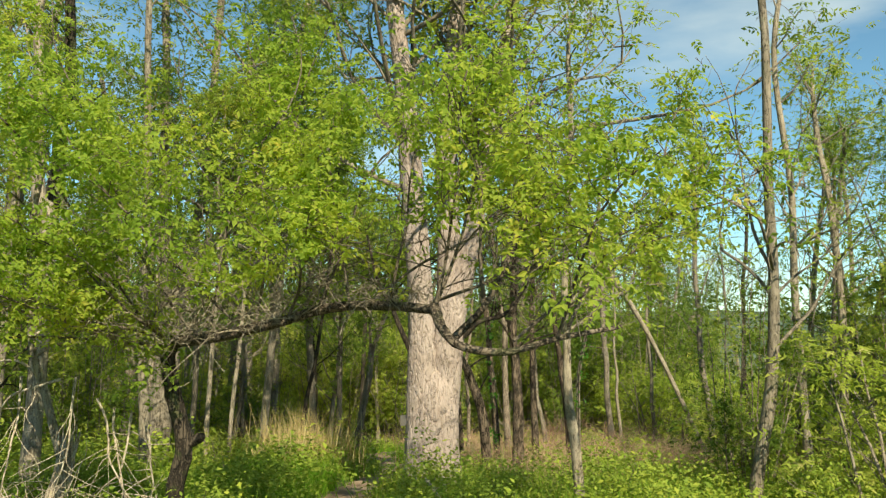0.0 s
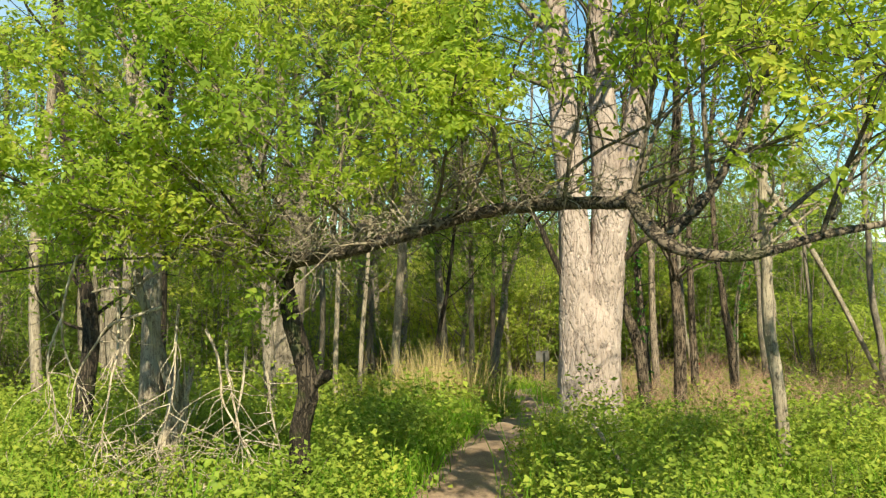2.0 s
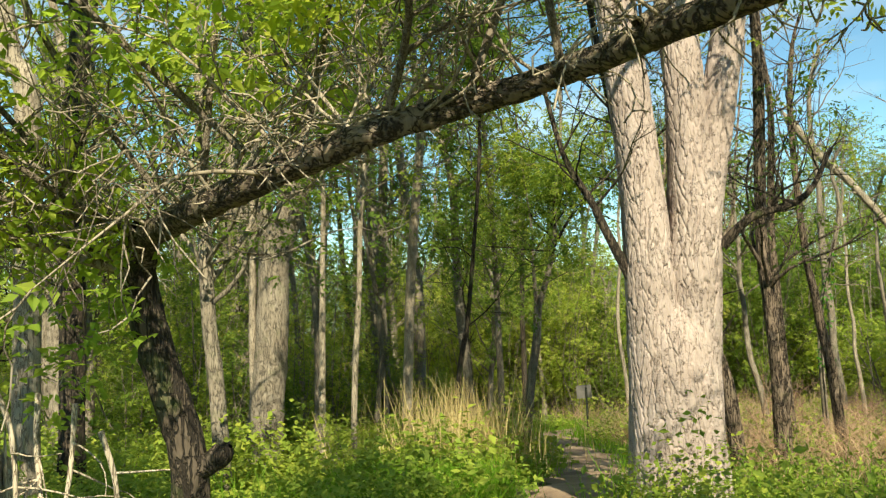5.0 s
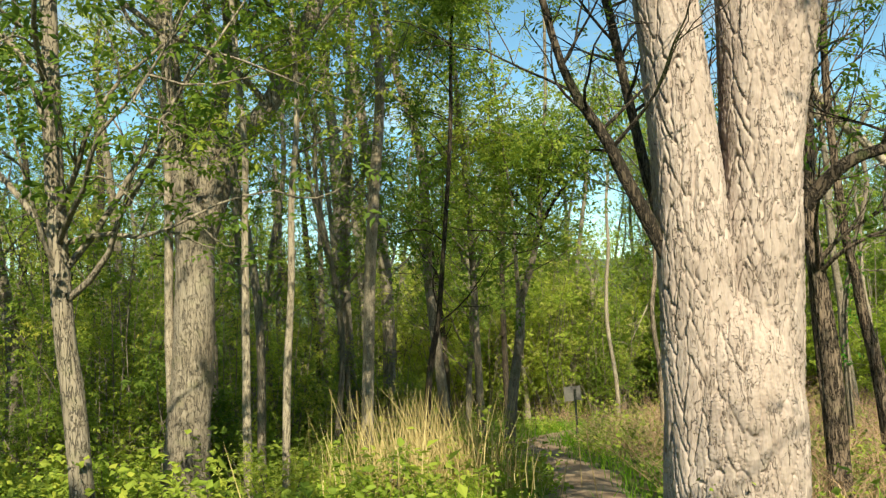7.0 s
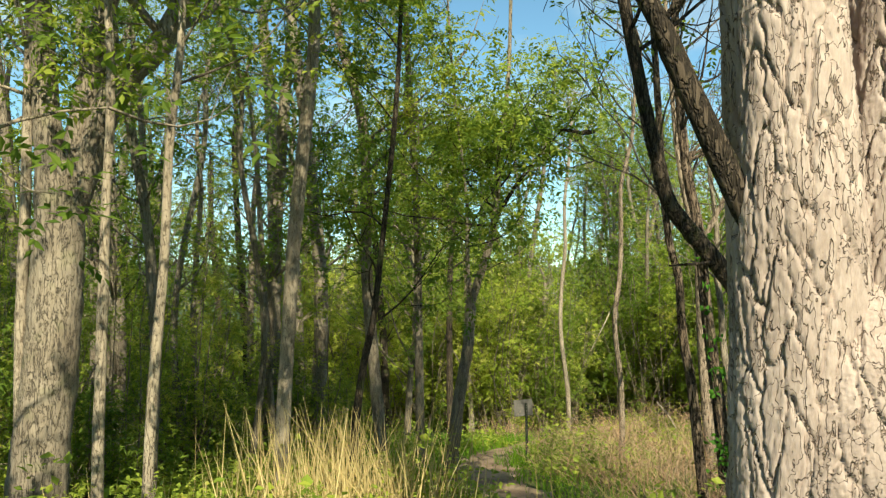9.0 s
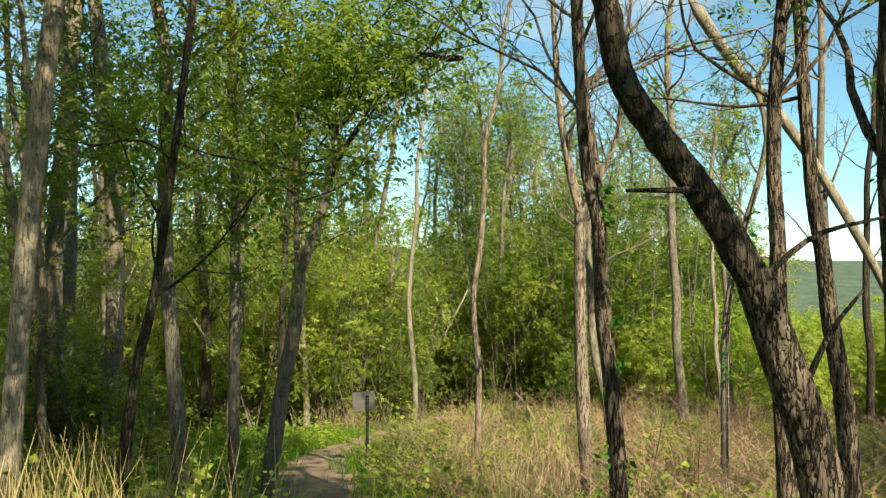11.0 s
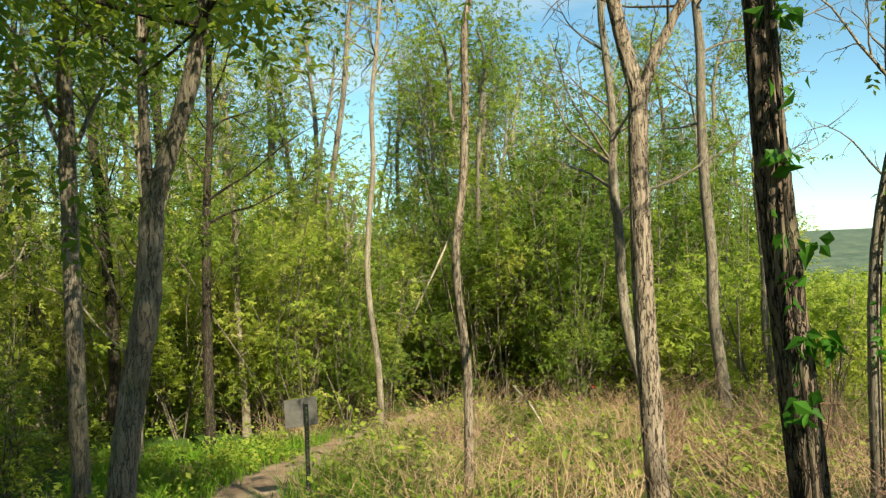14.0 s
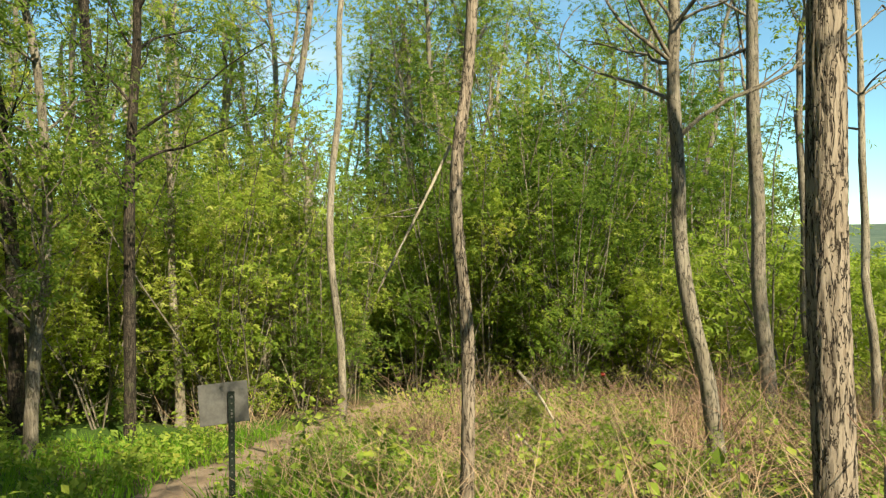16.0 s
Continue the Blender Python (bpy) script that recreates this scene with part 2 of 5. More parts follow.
def ground(x, y):
    x, y = np.asarray(x, float), np.asarray(y, float)
    g = sum(np.interp(y + d, GROUND_Y, GROUND_Z) for d in (-1.2, -0.6, 0, 0.6, 1.2)) / 5
    g = g - 0.05 * np.clip(x - 7, 0, 60) - 0.10 * np.clip(x - 20, 0, 150)
    g = g + 0.04 * np.sin(1.3 * x + 0.7 * y) * np.sin(0.9 * y - 0.6 * x) * np.clip(np.abs(x - trail_x(y)) - 0.5, 0, 1)
    r = np.hypot(x, y)
    hill = np.clip((r - 500) / 700, 0, 1)
    return g + hill * hill * (3 - 2 * hill) * (58 + 9 * np.sin(x * 0.004 + 1) + 5 * np.sin(x * 0.013))


def trail_x(y):
    return np.interp(y, TRAIL_Y, TRAIL_X)


class Geo:
    """Gathers vertices and quads of one mesh."""

    def __init__(self):
        self.v, self.f, self.n = [], [], 0

    def add(self, v, f):
        self.v.append(np.asarray(v, np.float32))
        self.f.append(np.asarray(f, np.int32) + self.n)
        self.n += len(v)

    def mesh(self, name, mat, smooth=True):
        v, f = np.concatenate(self.v), np.concatenate(self.f)
        me = bpy.data.meshes.new(name)
        me.vertices.add(len(v))
        me.vertices.foreach_set("co", v.ravel())
        me.loops.add(f.size)
        me.loops.foreach_set("vertex_index", f.ravel())
        me.polygons.add(len(f))
        me.polygons.foreach_set("loop_start", np.arange(0, f.size, f.shape[1], dtype=np.int32))
        me.polygons.foreach_set("use_smooth", np.full(len(f), smooth))
        me.update(calc_edges=True)
        me.materials.append(mat)
        return me


def part(name, geo, mat, parent, label="", smooth=True):
    ob = new(name, geo.mesh(name, mat, smooth))
    ob.parent = parent
    if label:
        tagged(ob, label)
    return ob


def holder(name, at, label, category, group=""):
    e = new(name)
    e.location = at
    return tagged(e, label, category, group)


def spline(pts, n):
    """n points on a smooth line through pts."""
    p = np.asarray(pts, float)
    p = np.vstack([2 * p[0] - p[1], p, 2 * p[-1] - p[-2]])
    s = np.linspace(0, len(p) - 3 - 1e-6, n)
    i = s.astype(int)
    t = (s - i)[:, None]
    a, b, c, d = p[i], p[i + 1], p[i + 2], p[i + 3]
    return 0.5 * (2 * b + (c - a) * t + (2 * a - 5 * b + 4 * c - d) * t ** 2 + (3 * b - a - 3 * c + d) * t ** 3)


def tube(geo, P, R, seg, rough=0.0, close=True):
    """A round limb along P with radii R."""
    n = len(P)
    T = np.gradient(P, axis=0)
    T /= np.linalg.norm(T, axis=1)[:, None] + 1e-9
    ref = np.array([0.31, 0.93, 0.2]) if abs(T[n // 2, 2]) > 0.6 else np.array([0.1, 0.2, 0.97])
    U = np.cross(T, ref)
    U /= np.linalg.norm(U, axis=1)[:, None]
    W = np.cross(T, U)
    a = np.linspace(0, 2 * np.pi, seg, endpoint=False)
    k = 1 + (rough * rng.standard_normal((n, seg)) if rough else 0)
    rr = (R[:, None] * k)[..., None]
    V = P[:, None] + rr * (np.cos(a)[None, :, None] * U[:, None] + np.sin(a)[None, :, None] * W[:, None])
    V = V.reshape(-1, 3)
    i, j = np.meshgrid(np.arange(n - 1), np.arange(seg), indexing="ij")
    i, j = i.ravel(), j.ravel()
    j2 = (j + 1) % seg
    F = np.stack([i * seg + j, i * seg + j2, (i + 1) * seg + j2, (i + 1) * seg + j], 1)
    geo.add(V, F)


def unit(v):
    return v / (np.linalg.norm(v, axis=-1, keepdims=True) + 1e-9)


def leaves(geo, at, size, droop=0.3, wide=0.45, flat=0.5, simple=False):
    """Pointed leaves folded along the midrib, two quads each, at the given places."""
    n = len(at)
    d = unit(rng.standard_normal((n, 3)) * np.array([1, 1, 0.45]) - np.array([0, 0, droop]))
    up = unit(rng.standard_normal((n, 3)) * (1 - flat) + np.array([0, 0, 1.0]) * flat)
    s = unit(np.cross(d, up))
    nn = np.cross(s, d)
    L = (size * rng.uniform(0.6, 1.25, n))[:, None]
    w = L * wide * rng.uniform(0.8, 1.2, (n, 1))
    fold = 0.16 * w
    if simple == "tri":
        v = np.stack([at + s * w * 0.5, at + d * L + nn * fold, at - s * w * 0.5 + d * L * 0.3], 1).reshape(-1, 3)
        geo.add(v, np.arange(n)[:, None] * 3 + np.arange(3)[None])
        return
    if simple:
        v = np.stack([at, at + d * L * 0.45 + s * w * 0.55 + nn * fold, at + d * L, at + d * L * 0.45 - s * w * 0.55 + nn * fold], 1).reshape(-1, 3)
        geo.add(v, np.arange(n)[:, None] * 4 + np.arange(4)[None])
        return
    v = np.stack([at, at + d * L * 0.42 + s * w * 0.5 + nn * fold, at + d * L * 0.5 - nn * fold * 0.3, at + d * L * 0.42 - s * w * 0.5 + nn * fold,
                  at + d * L - nn * 0.12 * L], 1).reshape(-1, 3)
    b = np.arange(n)[:, None] * 5
    f = np.concatenate([b + np.array([[0, 1, 4, 2]]), b + np.array([[0, 2, 4, 3]])])
    geo.add(v, f)


def blades(geo, at, height, width, lean=0.25):
    """Upright blades or stalks, each a bent quad strip."""
    n = len(at)
    h = (height * rng.uniform(0.55, 1.2, n))[:, None]
    a = rng.uniform(0, 2 * np.pi, n)
    s = np.stack([np.cos(a), np.sin(a), np.zeros(n)], 1) * width * 0.5
    dirn = np.stack([rng.standard_normal(n) * lean, rng.standard_normal(n) * lean, np.ones(n)], 1)
    bend = np.stack([rng.standard_normal(n) * lean, rng.standard_normal(n) * lean, np.zeros(n) - 0.06], 1)
    m = at + dirn * h * 0.5
    t = at + dirn * h + bend * h * 0.6
    v = np.stack([at - s, at + s, m + s * 0.8, m - s * 0.8, t + s * 0.15, t - s * 0.15], 1).reshape(-1, 3)
    b = np.arange(n)[:, None] * 6
    geo.add(v, np.concatenate([b + np.array([[0, 1, 2, 3]]), b + np.array([[3, 2, 4, 5]])]))


def clumps(centres, per, spread):
    c = np.repeat(np.asarray(centres), per, 0)
    return c + rng.standard_normal(c.shape) * spread


def wander(start, way, length, n, jit, rise=0.0):
    """Control points of a crooked branch."""
    pts, d = [np.asarray(start, float)], unit(np.asarray(way, float))
    for _ in range(n):
        d = unit(d + rng.standard_normal(3) * jit + np.array([0, 0, rise]))
        pts.append(pts[-1] + d * length / n)
    return np.array(pts)


def crown_of(wood, tips, P, R, f0, count, reach, rise=0.08, sub=4, twig=2, spread=0.9, thin=1.0, owner=None, mat=None, cheap=False):
    """Branches, side branches and twigs on the line P from fraction f0 up; the tips are gathered for leaves."""
    n = len(P)
    for f in np.sort(rng.uniform(f0, 1.0, count)):
        i = min(int(f * (n - 1)), n - 1)
        if owner:
            wood = Geo()
        a = rng.uniform(0, 2 * np.pi)
        L = reach * rng.uniform(0.55, 1.2) * (1.15 - 0.75 * (f - f0) / (1.01 - f0))
        way = np.array([math.cos(a) * spread, math.sin(a) * spread, rng.uniform(0.35, 1.0)])
        c = wander(P[i], way, L, 5, 0.22, rise)
        q = spline(c, 9)
        s1, s2 = (3, 3) if cheap else (5, 4)
        r0 = min(R[i] * 0.4, 0.006 + 0.010 * L) * thin
        tube(wood, q[::2] if cheap else q, np.linspace(r0, r0 * 0.22, 5 if cheap else 9), s1)
        tips.append(q[5:])
        for k in rng.integers(2, 9, sub):
            d2 = unit(q[k] - q[k - 1]) + rng.standard_normal(3) * 0.7
            c2 = wander(q[k], d2, L * rng.uniform(0.25, 0.5), 3, 0.3, rise)
            q2 = spline(c2, 5)
            tube(wood, q2[::2] if cheap else q2, np.linspace(r0 * 0.4, 0.0025, 3 if cheap else 5), s2)
            tips.append(q2[1:])
            for kk in rng.integers(1, 5, twig):
                c3 = wander(q2[kk], unit(q2[kk] - q2[kk - 1]) + rng.standard_normal(3) * 0.9, L * rng.uniform(0.1, 0.22), 2, 0.4)
                tube(wood, spline(c3, 3), np.array([0.0035, 0.0028, 0.0018]), 3)
                tips.append(c3[1:])
        if owner:
            part("branch", wood, mat, owner)


def sprays(geo, at, size, per=7, droop=0.35, wide=0.42, tri=False):
    """Compound leaves: leaflets in pairs along a drooping stalk with one at its end, all lying roughly in one plane."""
    n = len(at)
    d = unit(rng.standard_normal((n, 3)) * np.array([1, 1, 0.4]) - np.array([0, 0, droop]))
    up = unit(rng.standard_normal((n, 3)) * 0.38 + np.array([0, 0, 1.0]))
    s = unit(np.cross(d, up))
    nn = np.cross(s, d)
    L = (size * rng.uniform(0.65, 1.3, n))[:, None]
    V = []
    for k in range(per):
        end = k == per - 1
        side = 0.0 if end else (1.0 if k % 2 else -1.0)
        foot = at + d * L * (0.35 + 0.62 * (k // 2)) + rng.standard_normal((n, 3)) * L * 0.08
        way = unit(d * (1.0 if end else 0.55) + s * side * 0.85 - nn * 0.22 + rng.standard_normal((n, 3)) * 0.22)
        q = unit(np.cross(way, nn + rng.standard_normal((n, 3)) * 0.25))
        l = L * rng.uniform(0.75, 1.15, (n, 1))
        w = l * wide
        if tri:
            V.append(np.stack([foot + q * w * 0.55, foot + way * l, foot - q * w * 0.55], 1))
        else:
            fold = np.cross(q, way) * w * 0.18
            V.append(np.stack([foot, foot + way * l * 0.42 + q * w * 0.55 + fold, foot + way * l, foot + way * l * 0.42 - q * w * 0.55 + fold], 1))
    c = 3 if tri else 4
    v = np.concatenate(V).reshape(-1, 3)
    geo.add(v, np.arange(len(v) // c)[:, None] * c + np.arange(c)[None])


def leaf_mass(geo, tips, total, size, spread, simple=True, **k):
    t = np.concatenate(tips)
    pick = t[rng.integers(0, len(t), max(1, total // 7))]
    sprays(geo, pick + rng.standard_normal(pick.shape) * spread, size, tri=simple == "tri", **k)


def cells(u, v, period):
    """Distance to the nearest cell edge of a random mosaic that closes round the trunk."""
    iu, iv = np.floor(u).astype(int), np.floor(v).astype(int)
    d1, d2 = np.full(u.shape, 9.0), np.full(u.shape, 9.0)
    cid = np.zeros(u.shape)
    for du in (-1, 0, 1):
        for dv in (-1, 0, 1):
            a, b = (iu + du) % period, iv + dv
            h = np.sin(a * 127.1 + b * 311.7) * 43758.5453
            k = np.sin(a * 269.5 + b * 183.3) * 43758.5453
            px, py = iu + du + 0.1 + 0.8 * (h - np.floor(h)), b + 0.1 + 0.8 * (k - np.floor(k))
            d = np.hypot(u - px, v - py)
            new_first = d < d1
            d2 = np.where(new_first, d1, np.minimum(d2, d))
            cid = np.where(new_first, h - np.floor(h), cid)
            d1 = np.where(new_first, d, d1)
    return d2 - d1, cid


def plated(geo, P, R, seg, plate_w, plate_h, depth):
    """A trunk with raised bark plates and deep cracks between them."""
    n = len(P)
    a = np.linspace(0, 2 * np.pi, seg, endpoint=False)
    s = np.concatenate([[0], np.cumsum(np.linalg.norm(np.diff(P, axis=0), axis=1))])
    A, S = np.meshgrid(a, s)
    around = max(6, int(2 * np.pi * R.mean() / plate_w))
    wob = 0.20 * np.sin(S * 5 + 2 * np.sin(A * 3)) + 0.12 * np.sin(S * 17 + A * 5) + 0.07 * np.sin(S * 61 - A * 11)
    e, cid = cells(A / (2 * np.pi) * around + wob, S / plate_h + 0.4 * np.sin(A * 7 + S * 3), around)
    e2, _ = cells(A / (2 * np.pi) * around * 3 + 1.5 * wob, S / plate_h * 2.2, around * 3)
    h = np.clip(e / 0.15, 0, 1) ** 0.5 * (0.85 + 0.25 * cid) + 0.12 * np.clip(e2 / 0.25, 0, 1) ** 0.6
    h += 0.06 * rng.standard_normal(h.shape)
    rr = R[:, None] + depth * (h - 0.9)
    big = 1 + 0.03 * np.sin(2 * A + S * 2) + 0.02 * np.sin(5 * A - S * 4)
    T = unit(np.gradient(P, axis=0))
    U = unit(np.cross(T, np.array([0.0, 1.0, 0.05])))
    W = np.cross(T, U)
    V = P[:, None] + (rr * big)[..., None] * (np.cos(A)[..., None] * U[:, None] + np.sin(A)[..., None] * W[:, None])
    i, j = np.meshgrid(np.arange(n - 1), np.arange(seg), indexing="ij")
    i, j = i.ravel(), j.ravel()
    j2 = (j + 1) % seg
    geo.add(V.reshape(-1, 3), np.stack([i * seg + j, i * seg + j2, (i + 1) * seg + j2, (i + 1) * seg + j], 1))


def tree(name, pts, r, height, bark_mat, leaf_mat, count, label, f0=0.45, branches=16, reach=1.6, leaf=0.07, seg=12, taper=0.35, group="",
         spread=0.16, knots=0.04, flare=1.35, category="tree", plates=None, far=False):
    """A tree whose trunk runs through pts from the ground up and on to its height."""
    pts = [np.array(p, float) for p in pts]
    b = pts[0].copy()
    gz = float(ground(b[0], b[1]))
    if b[2] > gz + 0.15:
        way = (pts[0] - pts[1]) / max(0.2, pts[1][2] - pts[0][2])
        pts.insert(0, np.array([b[0] + way[0] * (b[2] - gz) * 0.6, b[1] + way[1] * (b[2] - gz) * 0.6, gz]))
    pts[0][2] = gz - 0.12
    top = gz + height
    if pts[-1][2] < top - 0.4:
        lean = (pts[-1] - pts[-2]) / max(0.3, pts[-1][2] - pts[-2][2])
        c = pts[-1]
        k = 3
        for i in range(k):
            dz = (top - pts[-1][2]) / k
            c = c + np.array([lean[0] * 0.5 * dz + rng.normal() * 0.12, lean[1] * 0.5 * dz + rng.normal() * 0.12, dz])
            lean *= 0.6
            pts.append(c)
    base = np.array([pts[0][0], pts[0][1], gz])
    e = holder(name, base, label, category, group)
    rings = max(14, int(height * 3.2))
    P = spline(np.array(pts) - base, rings)
    z = np.linspace(0, 1, rings)
    R = r * (1 - (1 - taper) * z ** 1.1) + 0.0
    R *= 1 + (flare - 1) * np.exp(-(P[:, 2] - P[0, 2]) / 0.22)
    R[-4:] *= np.array([0.85, 0.65, 0.4, 0.15])
    g = Geo()
    if plates:
        k = min(230, int(height * 26))
        P2 = spline(np.array(pts) - base, k)
        plated(g, P2, np.interp(np.linspace(0, 1, k), z, R), 56, *plates)
    else:
        tube(g, P, R, seg, knots)
    part("trunk", g, bark_mat, e)
    w, tips = Geo(), []
    bm_ = bark_mat if r > 0.05 else M_TWIG
    if far:
        crown_of(w, tips, P, R, f0, branches, reach, sub=3, twig=0, cheap=True)
        tagged(part("branchwork", w, bm_, e), kind="stuff")
    else:
        crown_of(None, tips, P, R, f0, branches, reach, owner=e, mat=bm_)
    if count:
        lv = Geo()
        leaf_mass(lv, tips, count, leaf, spread, simple="tri" if far else True)
        tagged(part("crown", lv, leaf_mat, e, smooth=False), kind="stuff")
    return e


# ---- ground ----
def axis(near0, near1, step, far0, far1, k):
    a = list(np.arange(near0, near1 + 1e-6, step))
    d = step
    while a[-1] < far1:
        d *= k
        a.append(a[-1] + d)
    d = step
    while a[0] > far0:
        d *= k
        a.insert(0, a[0] - d)
    return np.array(a)


gx, gy = axis(-9, 13, 0.25, -2600, 2600, 1.16), axis(-4, 36, 0.25, -1500, 2800, 1.16)
X, Y = np.meshgrid(gx, gy, indexing="ij")
g = Geo()
nx, ny = len(gx), len(gy)
i, j = np.meshgrid(np.arange(nx - 1), np.arange(ny - 1), indexing="ij")
i, j = i.ravel(), j.ravel()
g.add(np.stack([X, Y, ground(X, Y)], -1).reshape(-1, 3), np.stack([i * ny + j, (i + 1) * ny + j, (i + 1) * ny + j + 1, i * ny + j + 1], 1))
tagged(new("ground", g.mesh("ground", M_EARTH)), "woodland floor of leaf litter and low green growth falling to a haze-tinted wooded valley", "ground", kind="structure")

ty = np.arange(-8, 34, 0.2)
across = np.linspace(-1, 1, 9)
half = 0.50 + 0.14 * np.clip((ty - 15) / 4, 0, 1) + 0.08 * np.sin(ty * 1.7) + 0.05 * np.sin(ty * 4.3 + 1)
tx = np.convolve(np.pad(trail_x(ty), 6, "edge"), np.ones(13) / 13, "valid")
X = tx[:, None] + across * half[:, None] * (1 + 0.12 * np.sin(ty * 6)[:, None] * across)
Y = np.repeat(ty[:, None], 9, 1)
Z = ground(X, Y) + 0.045 - 0.05 * np.abs(across) ** 3 + 0.008 * np.sin(7 * X + 5 * Y)
g = Geo()
i, j = np.meshgrid(np.arange(len(ty) - 1), np.arange(8), indexing="ij")
i, j = i.ravel(), j.ravel()
g.add(np.stack([X, Y, Z], -1).reshape(-1, 3), np.stack([i * 9 + j, i * 9 + j + 1, (i + 1) * 9 + j + 1, (i + 1) * 9 + j], 1))
tagged(new("trail", g.mesh("trail", M_DIRT)), "narrow trodden path of bare brown earth winding through the wood", "path", kind="structure")

# ---- the two-stemmed tree beside the path ----
BX, BY = 1.38, 11.05
bz = float(ground(BX, BY))
big = holder("big_tree", (BX, BY, bz), "massive two-stemmed tree with pale deeply cracked bark beside the path", "tree")


def rel(pts):
    return np.array(pts, float) - np.array([BX, BY, bz])


tips, wood = [], Geo()
for nm, pts, rad, seg, n in (
        ("trunk", [(1.37, 11.05, -0.95), (1.37, 11.04, -0.2), (1.37, 11.0, 0.3), (1.38, 11.0, 0.65), (1.40, 11.05, 0.95)], (0.42, 0.345, 0.325, 0.27, 0.14), 320, 320),
        ("stem", [(1.22, 11.0, -0.6), (1.22, 10.98, 0.2), (1.21, 10.95, 1.0), (1.17, 10.93, 1.9), (1.10, 10.9, 2.6), (0.95, 10.9, 4.2), (0.7, 11.1, 6.5), (0.5, 11.3, 9.5)],
         (0.20, 0.19, 0.185, 0.165, 0.155, 0.13, 0.10, 0.05), 220, 560),
        ("stem", [(1.50, 11.05, -0.6), (1.50, 11.0, 0.2), (1.53, 10.98, 1.0), (1.58, 10.97, 1.7), (1.55, 10.97, 2.5), (1.5, 11.0, 4.2), (1.7, 11.0, 6.5), (1.9, 11.2, 10)],
         (0.21, 0.20, 0.205, 0.20, 0.15, 0.13, 0.11, 0.05), 220, 560),
        ("stem", [(1.58, 10.98, 1.1), (1.64, 10.97, 1.6), (1.76, 10.97, 2.2), (1.92, 11.0, 3.0), (2.2, 11.1, 4.5), (2.7, 11.2, 7.5)], (0.12, 0.14, 0.13, 0.12, 0.10, 0.04), 90, 300)):
    P = spline(rel(pts), n)
    R = np.interp(np.linspace(0, len(rad) - 1, n), range(len(rad)), rad)
    g = Geo()
    plated(g, P, R, seg, 0.052, 0.26, 0.024)
    part(nm, g, M_BIG, big)
    if nm == "stem":
        crown_of(None, tips, P, R, 0.62, 17, 3.6, owner=big, mat=M_GREY)
for c in ([(1.10, 10.93, 1.0), (0.91, 10.9, 1.4), (0.79, 10.9, 1.68), (0.60, 10.9, 2.03), (0.45, 10.8, 2.6)], [(1.75, 10.9, 1.3), (1.95, 10.8, 1.5), (2.3, 10.7, 1.62), (2.6, 10.9, 2.0)]):
    wood = Geo()
    P = spline(rel(c), 14)
    tube(wood, P, np.linspace(0.042, 0.015, 14), 8, 0.06)
    crown_of(wood, tips, P, np.linspace(0.04, 0.015, 14), 0.4, 8, 0.9, sub=3)
    part("branch", wood, M_DARK, big)
lv = Geo()
t = np.concatenate(tips)
t = t[((t[:, 2] > 5.3) & ((t[:, 1] > -0.8) | (t[:, 2] > 7.2))) | ((t[:, 0] > 0.75) & (t[:, 2] > 3.2))]
leaf_mass(lv, [t], 40000, 0.085, 0.25, simple=True)
tagged(part("crown", lv, M_LEAF, big, smooth=False), kind="stuff")

# ---- the arching box elder ----
EX, EY = -1.36, 7.92
ez = float(ground(EX, EY))
arch = holder("arching_tree", (EX, EY, ez), "crooked dark tree arching over the path with yellow-green young leaves", "tree")


def near(pts):
    return np.array(pts, float) - np.array([EX, EY, ez])


g = Geo()
P = spline(near([(-1.30, 8.0, -0.75), (-1.36, 7.95, -0.1), (-1.28, 7.9, 0.35), (-1.38, 7.86, 0.8), (-1.44, 7.82, 1.15), (-1.36, 7.7, 1.33)]), 40)
tube(g, P, np.linspace(0.085, 0.062, 40), 20, 0.05)
tube(g, spline(near([(-1.3, 7.9, 0.35), (-1.16, 7.86, 0.42), (-1.10, 7.84, 0.47)]), 8), np.array([0.05, 0.05, 0.048, 0.045, 0.042, 0.04, 0.035, 0.01]), 12, 0.1)
part("trunk", g, M_DARK, arch)
LIMB = [(-1.42, 7.80, 1.20), (-1.36, 7.68, 1.29), (-1.13, 7.40, 1.33), (-0.89, 7.15, 1.37), (-0.61, 6.99, 1.44), (-0.35, 6.90, 1.51), (-0.1, 6.97, 1.59), (0.15, 6.85, 1.63), (0.45, 6.35, 1.63), (0.72, 5.8, 1.6)]
g = Geo()
LP = spline(near(LIMB), 60)
LR = np.linspace(0.054, 0.034, 60)
tube(g, LP, LR, 16, 0.06)
P2 = spline(near([(0.72, 5.8, 1.62), (0.75, 5.55, 1.47), (0.86, 5.4, 1.36), (1.15, 5.35, 1.33), (1.5, 5.4, 1.42), (2.0, 5.6, 1.5)]), 30)
tube(g, P2, np.linspace(0.038, 0.015, 30), 12, 0.06)
P3 = spline(near([(0.80, 5.45, 1.40), (1.0, 5.4, 1.62), (1.12, 5.4, 1.85), (1.35, 5.5, 2.3)]), 20)
tube(g, P3, np.linspace(0.028, 0.01, 20), 10, 0.06)
part("limb", g, M_LIMB, arch)
tips = []
